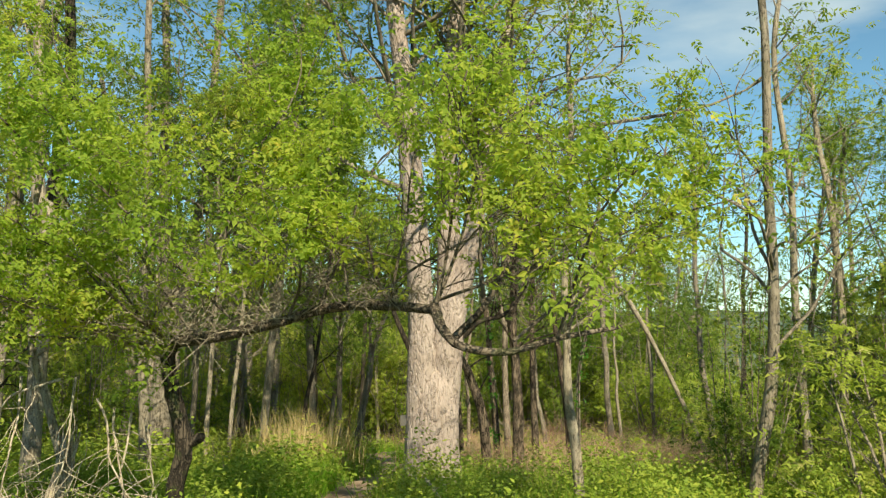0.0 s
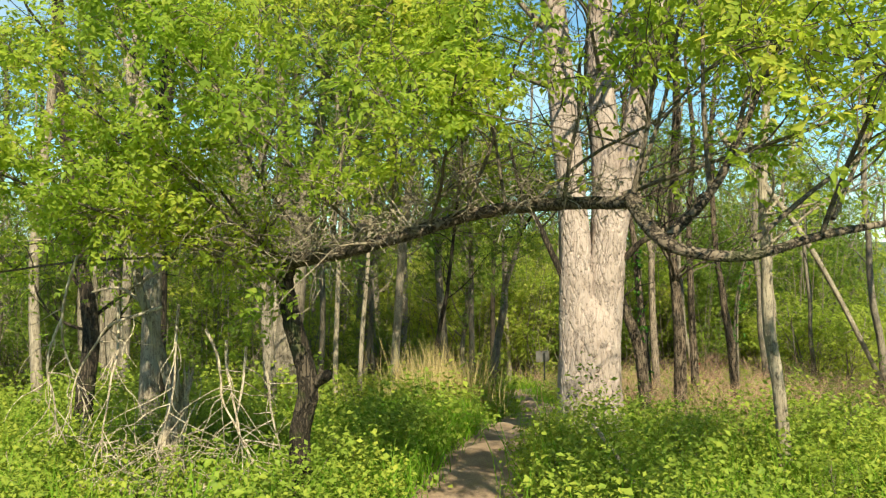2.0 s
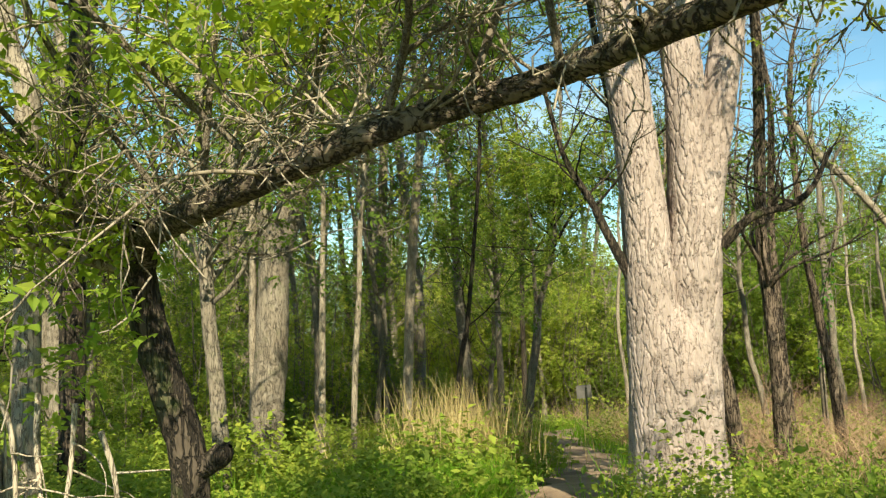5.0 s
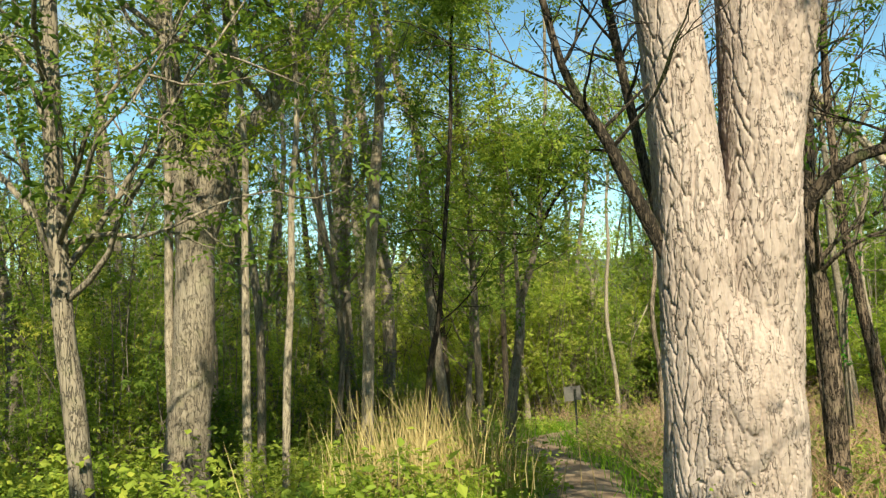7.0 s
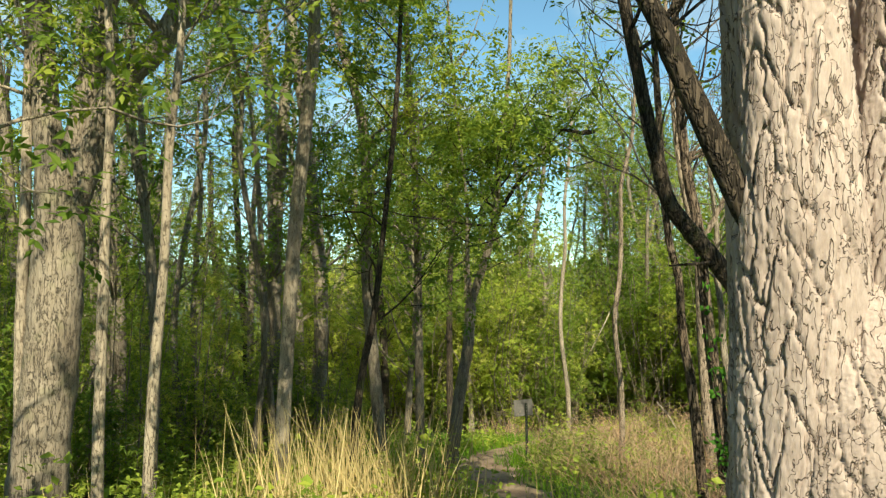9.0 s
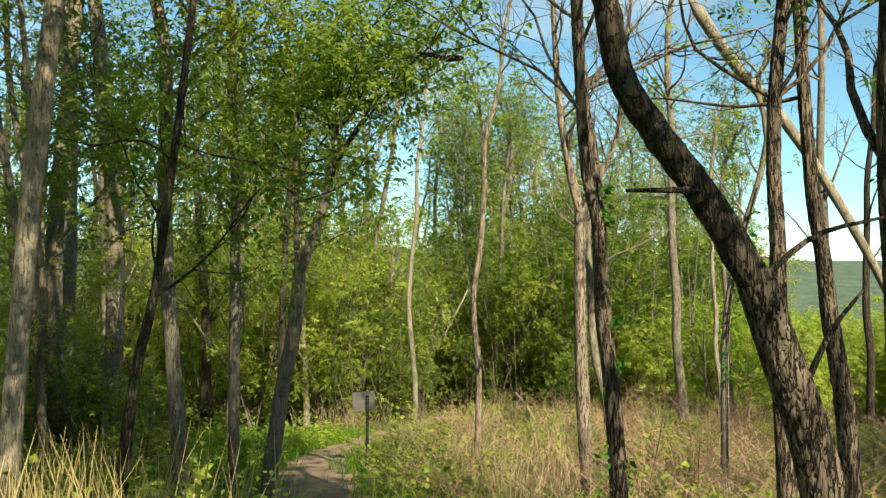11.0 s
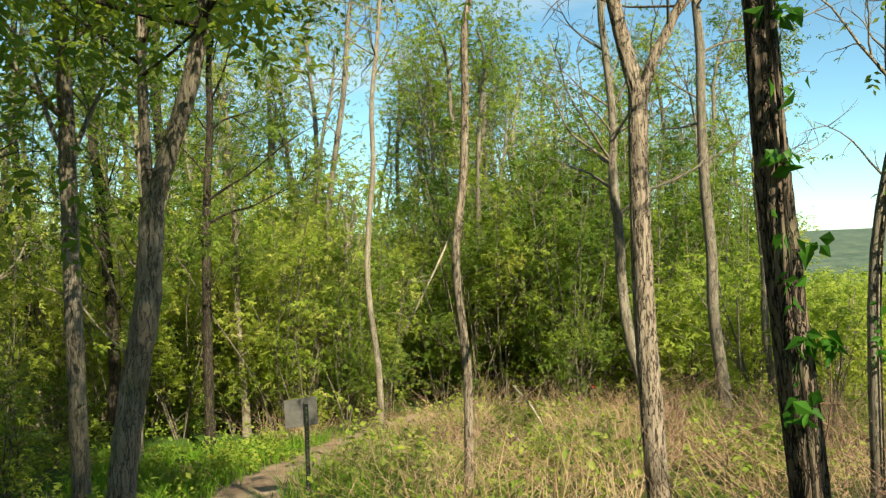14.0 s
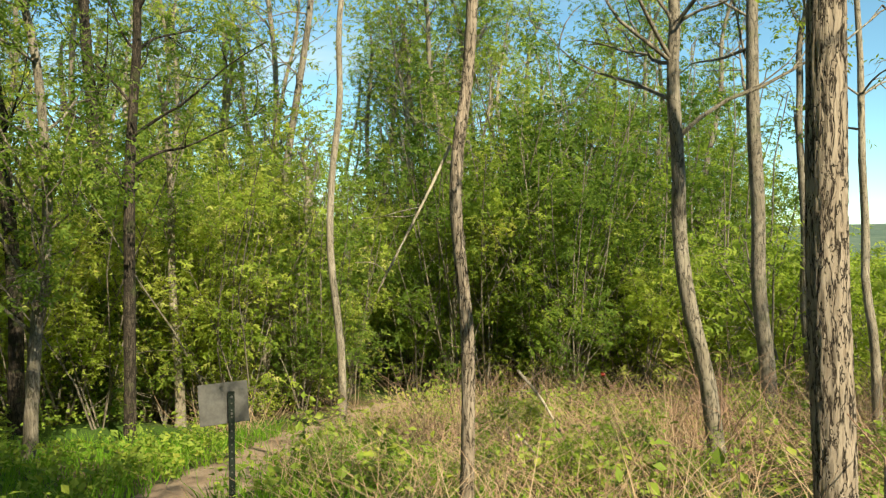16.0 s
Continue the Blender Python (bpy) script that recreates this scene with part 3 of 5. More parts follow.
for start, way, L in (((-1.42, 7.8, 1.25), (-0.6, -0.2, 0.9), 3.4), ((-1.4, 7.8, 1.3), (-0.9, -0.7, 0.45), 2.8), ((-1.0, 7.3, 1.45), (-0.1, 0.1, 1.0), 3.4), ((-0.6, 7.0, 1.5), (0.2, 0.3, 1.0), 3.2),
                      ((-0.1, 6.9, 1.6), (0.3, 0.4, 0.9), 3.0), ((0.3, 6.5, 1.65), (0.6, 0.5, 0.8), 3.0), ((0.7, 5.9, 1.65), (0.7, 0.5, 0.7), 2.6), ((1.2, 5.4, 1.4), (0.9, 0.5, 0.6), 2.6),
                      ((-1.4, 7.8, 1.3), (-0.9, 0.3, 0.6), 3.4), ((-0.8, 7.1, 1.5), (-0.4, -0.4, 0.9), 2.6), ((1.6, 5.5, 1.5), (0.7, 0.7, 0.8), 2.8), ((-1.42, 7.8, 1.25), (-1.0, -0.3, 0.12), 2.8),
                      ((0.45, 6.3, 1.65), (0.2, -0.3, 0.8), 1.5), ((0.72, 5.8, 1.6), (0.6, -0.1, 0.6), 1.8), ((0.15, 6.8, 1.65), (-0.1, -0.4, 0.9), 1.6), ((1.5, 5.4, 1.42), (0.3, -0.2, 0.8), 1.5),
                      ((1.0, 5.4, 1.6), (0.0, -0.2, 1.0), 1.5), ((-0.35, 6.9, 1.5), (0.2, -0.6, 0.8), 1.5),
                      ((-1.4, 7.75, 1.3), (-0.5, -0.9, 0.5), 2.0), ((0.72, 5.8, 1.6), (0.35, 0.2, 1.0), 2.8), ((1.1, 5.4, 1.8), (0.8, 0.6, 0.5), 2.4), ((-1.2, 7.5, 1.4), (-0.5, 0.2, 1.0), 3.6)):
    wood = Geo()
    c = wander(near([start])[0], way, L, 5, 0.2, 0.03)
    q = spline(c, 14)
    tube(wood, q, np.linspace(0.013, 0.005, 14), 7, 0.08)
    crown_of(wood, tips, q, np.linspace(0.018, 0.008, 14), 0.15, 10, 1.0, rise=-0.02, sub=4)
    part("bough", wood, M_TWIG, arch)
wood = Geo()
crown_of(wood, tips, LP, LR, 0.08, 62, 0.8, rise=-0.09, sub=5, thin=0.62)
tagged(part("brushwood", wood, M_PALE, arch, "tangle of thin bare twigs"), kind="stuff")
wood, bare = Geo(), []
LP = spline(near([(-1.42, 7.80, 1.15), (-1.8, 7.6, 1.3), (-2.3, 7.4, 1.5), (-2.9, 7.3, 1.6)]), 24)
crown_of(wood, bare, LP, np.full(24, 0.02), 0.02, 44, 0.95, rise=-0.12, sub=5, thin=0.6)
tube(wood, LP, np.linspace(0.022, 0.01, 24), 8, 0.08)
tagged(part("brushwood", wood, M_PALE, arch, "tangle of thin bare twigs"), kind="stuff")
lv = Geo()
t = np.concatenate(tips)
tw = t + np.array([EX, EY, ez])
clear = (np.abs(tw[:, 0]) > np.where(tw[:, 1] > 4.8, 1.4, 0.95)) | (tw[:, 2] > np.where((tw[:, 1] < 6.1) | (tw[:, 0] < -0.5), 1.82, 2.45))
sun_x, sun_z = tw[:, 0] - 0.19 * (11.0 - tw[:, 1]), tw[:, 2] - 0.855 * (11.0 - tw[:, 1])
clear &= ~((sun_x > 0.85) & (sun_x < 1.95) & (sun_z > -1.2) & (sun_z < 1.9) & (rng.uniform(0, 1, len(tw)) < 0.985))
clear &= (tw[:, 0] < 0.1) | (rng.uniform(0, 1, len(tw)) < 0.5)
t = t[clear]
sprays(lv, t[rng.integers(0, len(t), 8800)] + rng.standard_normal((8800, 3)) * 0.09, 0.054, droop=0.5, wide=0.5)
tagged(part("crown", lv, M_LEAF_SUN, arch, "yellow-green young leaves in hanging tufts", smooth=False), kind="stuff")

# ---- the broken snag, fallen log and dead boughs ----
SX, SY = -2.6, 8.62
sz = float(ground(SX, SY))
snag = holder("snag", (SX, SY, sz), "pale splintered stump of a broken tree among weeds", "tree stump")
g = Geo()
seg, n = 28, 26
P = spline([(0.02, 0, -0.15), (0.0, 0, 0.35), (0.05, 0, 0.62), (0.1, 0, 0.92)], n)
a = np.linspace(0, 2 * np.pi, seg, endpoint=False)
V = []
for k in range(n):
    r = np.interp(k / n, [0, 0.15, 0.6, 1], [0.17, 0.09, 0.085, 0.06]) * (1 + 0.22 * np.sin(3 * a + 1) + 0.1 * np.sin(7 * a))
    up = P[k, 2] * (1 + 0.35 * np.clip(np.sin(4 * a) * np.sin(9 * a + 2), -0.6, 1) * (k / n) ** 3)
    V.append(np.stack([P[k, 0] + r * np.cos(a), P[k, 1] + r * np.sin(a), up], 1))
V = np.concatenate(V)
i, j = np.meshgrid(np.arange(n - 1), np.arange(seg), indexing="ij")
i, j = i.ravel(), j.ravel()
g.add(V, np.stack([i * seg + j, i * seg + (j + 1) % seg, (i + 1) * seg + (j + 1) % seg, (i + 1) * seg + j], 1))
part("trunk", g, M_DEAD, snag)
g = Geo()
for _ in range(9):
    b = rng.uniform(0, 2 * np.pi)
    s0 = np.array([0.1 + 0.06 * math.cos(b), 0.06 * math.sin(b), 0.82])
    tube(g, wander(s0, (0.2 * math.cos(b), 0.2 * math.sin(b), 1), rng.uniform(0.1, 0.32), 3, 0.1), np.array([0.02, 0.016, 0.01, 0.002]), 5)
tagged(part("splintered_top", g, M_DEAD, snag, "pale jagged splinters"), kind="stuff")
g = Geo()
P = spline([(0.06, 0.02, 0.75), (-0.12, 0, 1.4), (-0.24, 0, 1.75), (-0.32, 0.05, 2.2), (-0.38, 0.1, 2.9), (-0.3, 0.2, 3.9)], 60)
plated(g, P, np.linspace(0.04, 0.028, 60), 40, 0.05, 0.25, 0.006)
part("stem", g, M_PALE, snag, "leaning pale stem with flaking bark")
for k in range(6):
    g = Geo()
    tube(g, spline(wander(P[18 + 6 * k], rng.standard_normal(3) * [1, 0.6, 0.3] + [0, 0, 0.2], rng.uniform(0.6, 1.2), 4, 0.3), 10), np.linspace(0.016, 0.004, 10), 6)
    part("dead_limb", g, M_DEAD, snag)


def log(pts, r, label, name="fallen_log", mat=None, forks=5):
    p = np.array(pts, float)
    e = holder(name, tuple(p[0]), label, "log" if name == "fallen_log" else "branch")
    g = Geo()
    q = spline(p - p[0], 24)
    tube(g, q, np.linspace(r, r * 0.6, 24) * np.r_[0.3, np.ones(22), 0.3], 12, 0.07)
    part("stem", g, mat or M_DEAD, e)
    for k in rng.integers(4, 22, forks):
        g = Geo()
        tube(g, spline(wander(q[k], rng.standard_normal(3) * [1, 1, 0.5] + [0, 0, 0.3], rng.uniform(0.2, 0.5), 3, 0.3), 6), np.linspace(r * 0.3, 0.003, 6), 5)
        part("twig", g, mat or M_DEAD, e)
    return e


gz = lambda x, y, h=0.0: (x, y, float(ground(x, y)) + h)
log([gz(-3.3, 8.5, 0.16), gz(-2.8, 8.35, 0.10), gz(-2.2, 8.3, 0.09), gz(-1.5, 8.25, 0.07)], 0.08, "pale fallen log lying at the foot of a stump")
log([gz(1.05, 9.0, 0.5), gz(1.15, 8.6, 0.35), gz(1.28, 8.1, 0.12), gz(1.4, 7.6, 0.03)], 0.02, "thin dead stick leaning in the weeds", "dead_branch")
for s0, way, L in (((-2.25, 7.5, 0.98), (-0.6, 0, -0.15), 1.2), ((-2.1, 7.4, 1.0), (-0.25, -0.1, -0.8), 1.1), ((-2.9, 7.6, 1.35), (-0.5, 0, -0.7), 1.4), ((-1.75, 7.9, 0.65), (0.15, -0.1, -0.9), 0.9),
                   ((-1.6, 7.8, 0.55), (0.3, 0, -0.6), 1.0), ((-2.0, 7.7, 0.8), (0.25, 0.1, -0.9), 1.1), ((-1.9, 7.9, 0.7), (0.0, -0.1, -1.0), 1.0), ((-2.6, 7.6, 1.0), (-0.1, 0, -1.0), 1.1), ((-3.1, 7.8, 0.9), (-0.4, 0, -0.8), 1.0)):
    c = wander(s0, way, L, 6, 0.2, -0.22)
    e = holder("dead_branch", tuple(c[0]), "bleached dead bough hanging into the weeds", "branch", "dead boughs by the stump")
    g = Geo()
    q = spline(c - c[0], 18)
    tube(g, q, np.linspace(0.013, 0.004, 18), 6, 0.06)
    part("stem", g, M_DEAD, e)
    for kk in rng.integers(3, 17, 9):
        g = Geo()
        tube(g, spline(wander(q[kk], rng.standard_normal(3) * [0.7, 0.7, 0.25] - [0, 0, 0.45], rng.uniform(0.2, 0.6), 4, 0.3, -0.15), 7), np.linspace(0.005, 0.0015, 7), 4)
        part("twig", g, M_DEAD, e)

heap = Geo()
for _ in range(150):
    x, y = rng.normal(-2.55, 0.45), rng.normal(8.15, 0.2)
    c = wander((x, y, float(ground(x, y)) + rng.uniform(0.05, 0.55)), (rng.normal(), rng.normal() * 0.5, rng.normal() * 0.5), rng.uniform(0.25, 0.7), 4, 0.3, -0.05)
    tube(heap, spline(c, 7), np.linspace(rng.uniform(0.003, 0.008), 0.0015, 7), 4)
tagged(new("twig_heap", heap.mesh("twig_heap", M_DEAD)), "heap of bleached dead twigs round a broken stump", "brushwood", kind="stuff")

for p0, p1, r in (((5.21, 25.61, -1.56), (5.78, 25.41, -2.52), 0.018), ((4.99, 25.15, -2.09), (5.40, 25.01, -2.71), 0.014), ((3.87, 23.66, 0.50), (3.34, 23.81, -0.59), 0.012)):
    log([p0, tuple((np.array(p0) * 0.6 + np.array(p1) * 0.4) + [0.03, 0, 0.04]), p1], r, "thin pale dead stick caught in the dry brush", "dead_branch", M_DEAD, 3)

# ---- the forked dark tree ----
fork = holder("forked_tree", (-3.14, 16.0, float(ground(-3.14, 16.0))), "large dark grey tree forking into three mossy stems", "tree")
fb = np.array([-3.14, 16.0, float(ground(-3.14, 16.0))])
wood, tips = Geo(), []
for nm, pts, r0, r1 in (("trunk", [(-3.16, 16.0, -1.65), (-3.10, 15.98, -0.8), (-2.98, 15.94, 0.2), (-2.90, 15.9, 1.2), (-2.87, 15.87, 2.1)], 0.25, 0.20),
                        ("stem", [(-2.95, 15.9, 1.5), (-2.98, 15.85, 2.3), (-3.04, 15.8, 3.4), (-3.1, 15.76, 4.4), (-3.2, 15.9, 7), (-3.5, 16, 11)], 0.13, 0.05),
                        ("stem", [(-2.88, 15.9, 1.5), (-2.68, 15.85, 2.4), (-2.48, 15.81, 3.3), (-2.33, 15.77, 4.3), (-2.2, 15.7, 7), (-2.0, 15.6, 10)], 0.12, 0.05),
                        ("stem", [(-2.80, 15.9, 1.6), (-2.4, 15.84, 2.6), (-1.96, 15.83, 3.1), (-1.4, 15.8, 4.2), (-0.9, 15.8, 5.6), (-0.5, 15.9, 8)], 0.14, 0.05)):
    P = spline(np.array(pts) - fb, 50)
    R = np.linspace(r0, r1, 50)
    g = Geo()
    tube(g, P, R * (1 + 0.35 * np.exp(-P[:, 2] / 0.3)) if nm == "trunk" else R, 26, 0.035)
    part(nm, g, M_GREY, fork)
    if nm == "stem":
        crown_of(None, tips, P, R, 0.4, 14, 3.0, owner=fork, mat=M_GREY)
lv = Geo()
leaf_mass(lv, tips, 32000, 0.08, 0.22, simple=True)
tagged(part("crown", lv, M_LEAF, fork, smooth=False), kind="stuff")

# ---- the bent tree and the pale forked locust ----
bent = holder("bent_tree", (2.62, 13.78, float(ground(2.62, 13.78))), "dark tree bent sharply over the path with a pale lower trunk", "tree")
bb = np.array([2.62, 13.78, float(ground(2.62, 13.78))])
wood, tips = Geo(), []
g = Geo()
P = spline(np.array([(2.66, 13.78, -1.25), (2.58, 13.78, -0.3), (2.50, 13.78, 0.1), (2.38, 13.79, 0.42), (2.28, 13.79, 0.69)]) - bb, 40)
plated(g, spline(P, 120), np.linspace(0.082, 0.068, 120), 80, 0.03, 0.16, 0.012)
part("trunk", g, M_LOCUST, bent)
g = Geo()
P = spline(np.array([(2.29, 13.79, 0.66), (2.10, 13.81, 0.97), (1.92, 13.83, 1.2), (1.77, 13.84, 1.42), (1.69, 13.84, 1.75), (1.61, 13.83, 2.12), (1.45, 13.9, 3.2), (1.3, 14.0, 4.5), (1.3, 14.1, 6.5)]) - bb, 60)
R = np.linspace(0.062, 0.03, 60)
tube(g, P, R, 20, 0.05)
part("stem", g, M_DARK, bent)
crown_of(None, tips, P, R, 0.62, 10, 1.3, owner=bent, mat=M_DARK)
for c in ([(2.3, 13.79, 0.7), (2.5, 13.75, 0.86), (2.75, 13.7, 0.93)], [(2.05, 13.8, 1.02), (1.9, 13.75, 1.01), (1.72, 13.7, 1.0)], [(1.72, 13.84, 1.6), (1.62, 13.8, 1.8), (1.55, 13.8, 2.3)], [(2.45, 13.78, 0.25), (2.56, 13.75, 0.5), (2.66, 13.7, 0.66)]):
    wood = Geo()
    tube(wood, spline(np.array(c) - bb, 8), np.linspace(0.016, 0.006, 8), 6)
    part("branch", wood, M_DARK, bent)
lv = Geo()
leaf_mass(lv, tips, 900, 0.06, 0.14)
tagged(part("crown", lv, M_LEAF, bent, smooth=False), kind="stuff")

loc = holder("forked_tree", (4.42, 20.43, float(ground(4.42, 20.43))), "pale peeling trunk forking into two bare stems above dry brush", "tree")
lb = np.array([4.42, 20.43, float(ground(4.42, 20.43))])
wood, tips = Geo(), []
for nm, pts, r0, r1 in (("trunk", [(4.46, 20.43, -2.1), (4.42, 20.43, -1.55), (4.34, 20.41, -0.3), (4.31, 20.39, 0.8), (4.31, 20.37, 1.42)], 0.085, 0.066),
                        ("stem", [(4.31, 20.37, 1.35), (4.18, 20.39, 1.88), (4.06, 20.41, 2.58), (3.99, 20.4, 3.3), (3.9, 20.4, 5), (3.8, 20.4, 7)], 0.058, 0.015),
                        ("stem", [(4.31, 20.37, 1.25), (4.41, 20.33, 1.59), (4.54, 20.28, 1.86), (4.70, 20.21, 2.3), (4.8, 20.2, 3.4), (5.1, 20.2, 5.5)], 0.042, 0.012)):
    P = spline(np.array(pts) - lb, 44)
    R = np.linspace(r0, r1, 44)
    g = Geo()
    plated(g, spline(P, 150), np.linspace(r0, r1, 150), 64, 0.028, 0.17, 0.012)
    part(nm, g, M_PEEL, loc)
    if nm == "stem":
        crown_of(None, tips, P, R, 0.25, 14, 1.3, owner=loc, mat=M_TWIG)

log([(5.9, 20.7, 4.2), (6.5, 20.55, 3.3), (7.0, 20.4, 2.7), (7.6, 20.25, 1.8), (8.3, 20.0, 0.4), (9.4, 19.7, float(ground(9.4, 19.7)))], 0.08, "pale dead trunk leaning through bare twigs", "leaning_trunk", M_PALE, 9)

# ---- the forked tree at the edge of the path ----
edge = holder("forked_tree", (0.68, 20.65, float(ground(0.68, 20.65))), "grey forked tree leaning over the edge of the path", "tree")
eb = np.array([0.68, 20.65, float(ground(0.68, 20.65))])
tips = []
for nm, pts, r0, r1 in (("trunk", [(0.66, 20.65, -2.2), (0.72, 20.63, -1.67), (0.84, 20.59, -0.71), (0.97, 20.55, 0.03), (1.02, 20.54, 0.67)], 0.095, 0.075),
                        ("stem", [(1.01, 20.54, 0.6), (1.26, 20.46, 1.37), (1.40, 20.42, 2.06), (1.43, 20.41, 2.7), (1.6, 20.4, 4.0), (1.7, 20.5, 6.5)], 0.062, 0.02),
                        ("stem", [(1.0, 20.54, 0.55), (0.98, 20.55, 1.16), (0.98, 20.55, 1.69), (0.97, 20.55, 2.22), (0.8, 20.6, 4), (0.7, 20.6, 6)], 0.038, 0.012)):
    P = spline(np.array(pts) - eb, 44)
    R = np.linspace(r0, r1, 44)
    g = Geo()
    tube(g, P, R, 16, 0.05)
    part(nm, g, M_GREY, edge)
    if nm == "stem":
        crown_of(None, tips, P, R, 0.2, 14, 2.3, owner=edge, mat=M_DARK)
g = Geo()
tube(g, spline(np.array([(1.45, 20.42, 2.9), (1.8, 20.1, 3.25), (2.15, 19.8, 3.15), (2.40, 19.53, 2.92)]) - eb, 16), np.linspace(0.014, 0.006, 16), 6)
tube(g, spline(np.array([(2.15, 19.58, 2.95), (2.30, 19.55, 2.93), (2.45, 19.5, 2.89), (2.62, 19.45, 2.90)]) - eb, 12), np.array([0.006, 0.014, 0.02, 0.024, 0.026, 0.028, 0.028, 0.03, 0.034, 0.036, 0.03, 0.008]), 8, 0.1)
part("broken_bough", g, M_DARK, edge, "dark broken bough dangling in the twigs")
lv = Geo()
leaf_mass(lv, tips, 25000, 0.08, 0.22, simple=True)
tagged(part("crown", lv, M_LEAF, edge, smooth=False), kind="stuff")

# ---- trees one by one ----
tree("tree", [(-1.39, 18.19, -1.85), (-1.18, 18.07, 1.30), (-0.92, 17.97, 3.75), (-0.99, 17.92, 4.91)], 0.085, 11, M_PALE, M_LEAF, 6500,
     "pale slender tree with a dark knot and sparse green leaves", f0=.55, branches=14, reach=1.6, plates=(0.05, 0.3, 0.006))
tree("tree", [(-1.53, 13.97, 0.10), (-1.44, 13.93, 1.08), (-1.40, 13.90, 1.81), (-1.31, 13.87, 2.64)], 0.037, 8, M_PALE, M_LEAF, 4000,
     "thin pale sapling standing in undergrowth with sparse spring leaves", f0=.5, branches=10, reach=1.2)
tree("tree", [(-1.96, 14.25, -0.22), (-1.92, 14.21, 0.80), (-1.89, 14.18, 1.51), (-1.85, 14.14, 2.37)], 0.043, 8, M_PALE, M_LEAF, 4000,
     "thin pale sapling standing in undergrowth with sparse spring leaves", f0=.5, branches=10, reach=1.2)
tree("tree", [(-3.24, 15.98, -1.20), (-3.22, 15.92, 0.42), (-3.16, 15.86, 1.79), (-3.12, 15.81, 3.04)], 0.062, 9, M_PALE, M_LEAF, 5000,
     "thin pale tree beside a forked dark tree", f0=.5, branches=12, reach=1.3)
tree("tree", [(-3.31, 29.84, -2.88), (-3.19, 29.66, 1.49), (-3.23, 29.51, 5.08), (-3.42, 29.41, 7.43)], 0.203, 12, M_GREY, M_LEAF, 6000,
     "grey-brown tree with green spring leaves with sparse spring leaves", f0=.45, branches=18, reach=2.0)
tree("tree", [(-2.52, 12.13, 0.22), (-2.57, 12.10, 0.92), (-2.58, 12.06, 1.95), (-2.56, 12.02, 2.97)], 0.081, 12, M_GREY, M_LEAF, 7000,
     "grey mossy tree with low leafy branches", f0=.25, branches=22, reach=2.0)
tree("tree", [(4.31, 30.35, -3.41), (4.29, 30.33, -1.93), (4.12, 30.24, -0.45), (4.16, 30.25, 0.75), (4.28, 30.24, 1.82), (4.25, 30.12, 2.90), (4.36, 30.03, 4.01), (4.45, 30.01, 5.13)], 0.062, 9.5, M_PALE, M_LEAF, 350,
     "thin pale nearly bare sapling beside the path", f0=.55, branches=22, reach=1.88)
tree("tree", [(3.95, 23.61, -2.29), (3.95, 23.54, -1.08), (3.85, 23.51, 0.14), (3.97, 23.55, 1.07), (3.99, 23.48, 1.87), (3.98, 23.36, 2.66), (4.18, 23.35, 3.46), (4.24, 23.29, 4.25)], 0.049, 9, M_PEEL, M_LEAF, 150,
     "slim tree with a peeling pale trunk and few twigs", f0=.6, branches=22, reach=1.62, plates=(0.03, 0.2, 0.01))
tree("tree", [(3.58, 17.78, -0.82), (3.44, 17.78, 0.56), (3.37, 17.77, 1.47), (3.23, 17.78, 2.38)], 0.076, 9, M_LOCUST, M_LEAF, 300,
     "dark trunk with green vine leaves climbing it", f0=.55, branches=16, reach=1.88, plates=(0.03, 0.2, 0.014))
tree("tree", [(2.37, 15.19, -0.07), (2.30, 15.20, 0.45), (2.27, 15.19, 0.93), (2.18, 15.20, 1.45)], 0.040, 8, M_LOCUST, M_LEAF, 200,
     "brown furrowed trunk with bare upper twigs", f0=.55, branches=16, reach=1.75, plates=(0.026, 0.16, 0.012))
tree("tree", [(9.23, 26.79, -1.97), (9.11, 26.81, -0.93), (9.10, 26.81, 0.11), (8.95, 26.72, 1.22), (8.92, 26.71, 2.35), (8.95, 26.75, 3.49), (8.82, 26.69, 4.62), (8.81, 26.65, 5.76)], 0.106, 11, M_GREY, M_LEAF, 500,
     "straight grey trunk with bare twigs above dry brush", f0=.38, branches=22, reach=2.25)
tree("tree", [(6.16, 20.24, -1.54), (6.13, 20.19, -0.05), (6.25, 20.12, 0.92), (6.55, 19.98, 2.23)], 0.057, 6.5, M_GREY, M_LEAF, 700,
     "slender sapling wrapped in vines above dry brush", f0=.35, branches=12, reach=1.2)
tree("tree", [(12.29, 25.86, -1.97), (12.22, 25.89, -1.12), (12.02, 25.83, -0.28), (11.92, 25.86, 0.73), (11.92, 25.91, 1.82), (11.77, 25.84, 3.00), (11.74, 25.75, 4.37), (11.74, 25.76, 5.73)], 0.117, 11, M_GREY, M_LEAF, 250,
     "straight grey trunk with bare crooked twigs", f0=.38, branches=22, reach=2.25)
tree("tree", [(14.48, 27.63, -2.30), (14.45, 27.58, -1.30), (14.31, 27.56, -0.31), (14.35, 27.61, 0.72), (14.34, 27.57, 1.77), (14.26, 27.46, 2.86), (14.39, 27.43, 4.07), (14.41, 27.39, 5.27)], 0.098, 9, M_DARK, M_LEAF, 150,
     "thin dark trunk with bare crooked twigs", f0=.38, branches=22, reach=2.0)
tree("tree", [(4.00, 16.02, -0.69), (3.96, 16.04, 0.15), (3.94, 16.04, 0.90), (3.92, 16.05, 1.77)], 0.068, 8, M_LOCUST, M_LEAF, 300,
     "deeply furrowed reddish-brown trunk with sparse spring leaves", f0=.55, branches=16, reach=1.75, plates=(0.035, 0.22, 0.018))
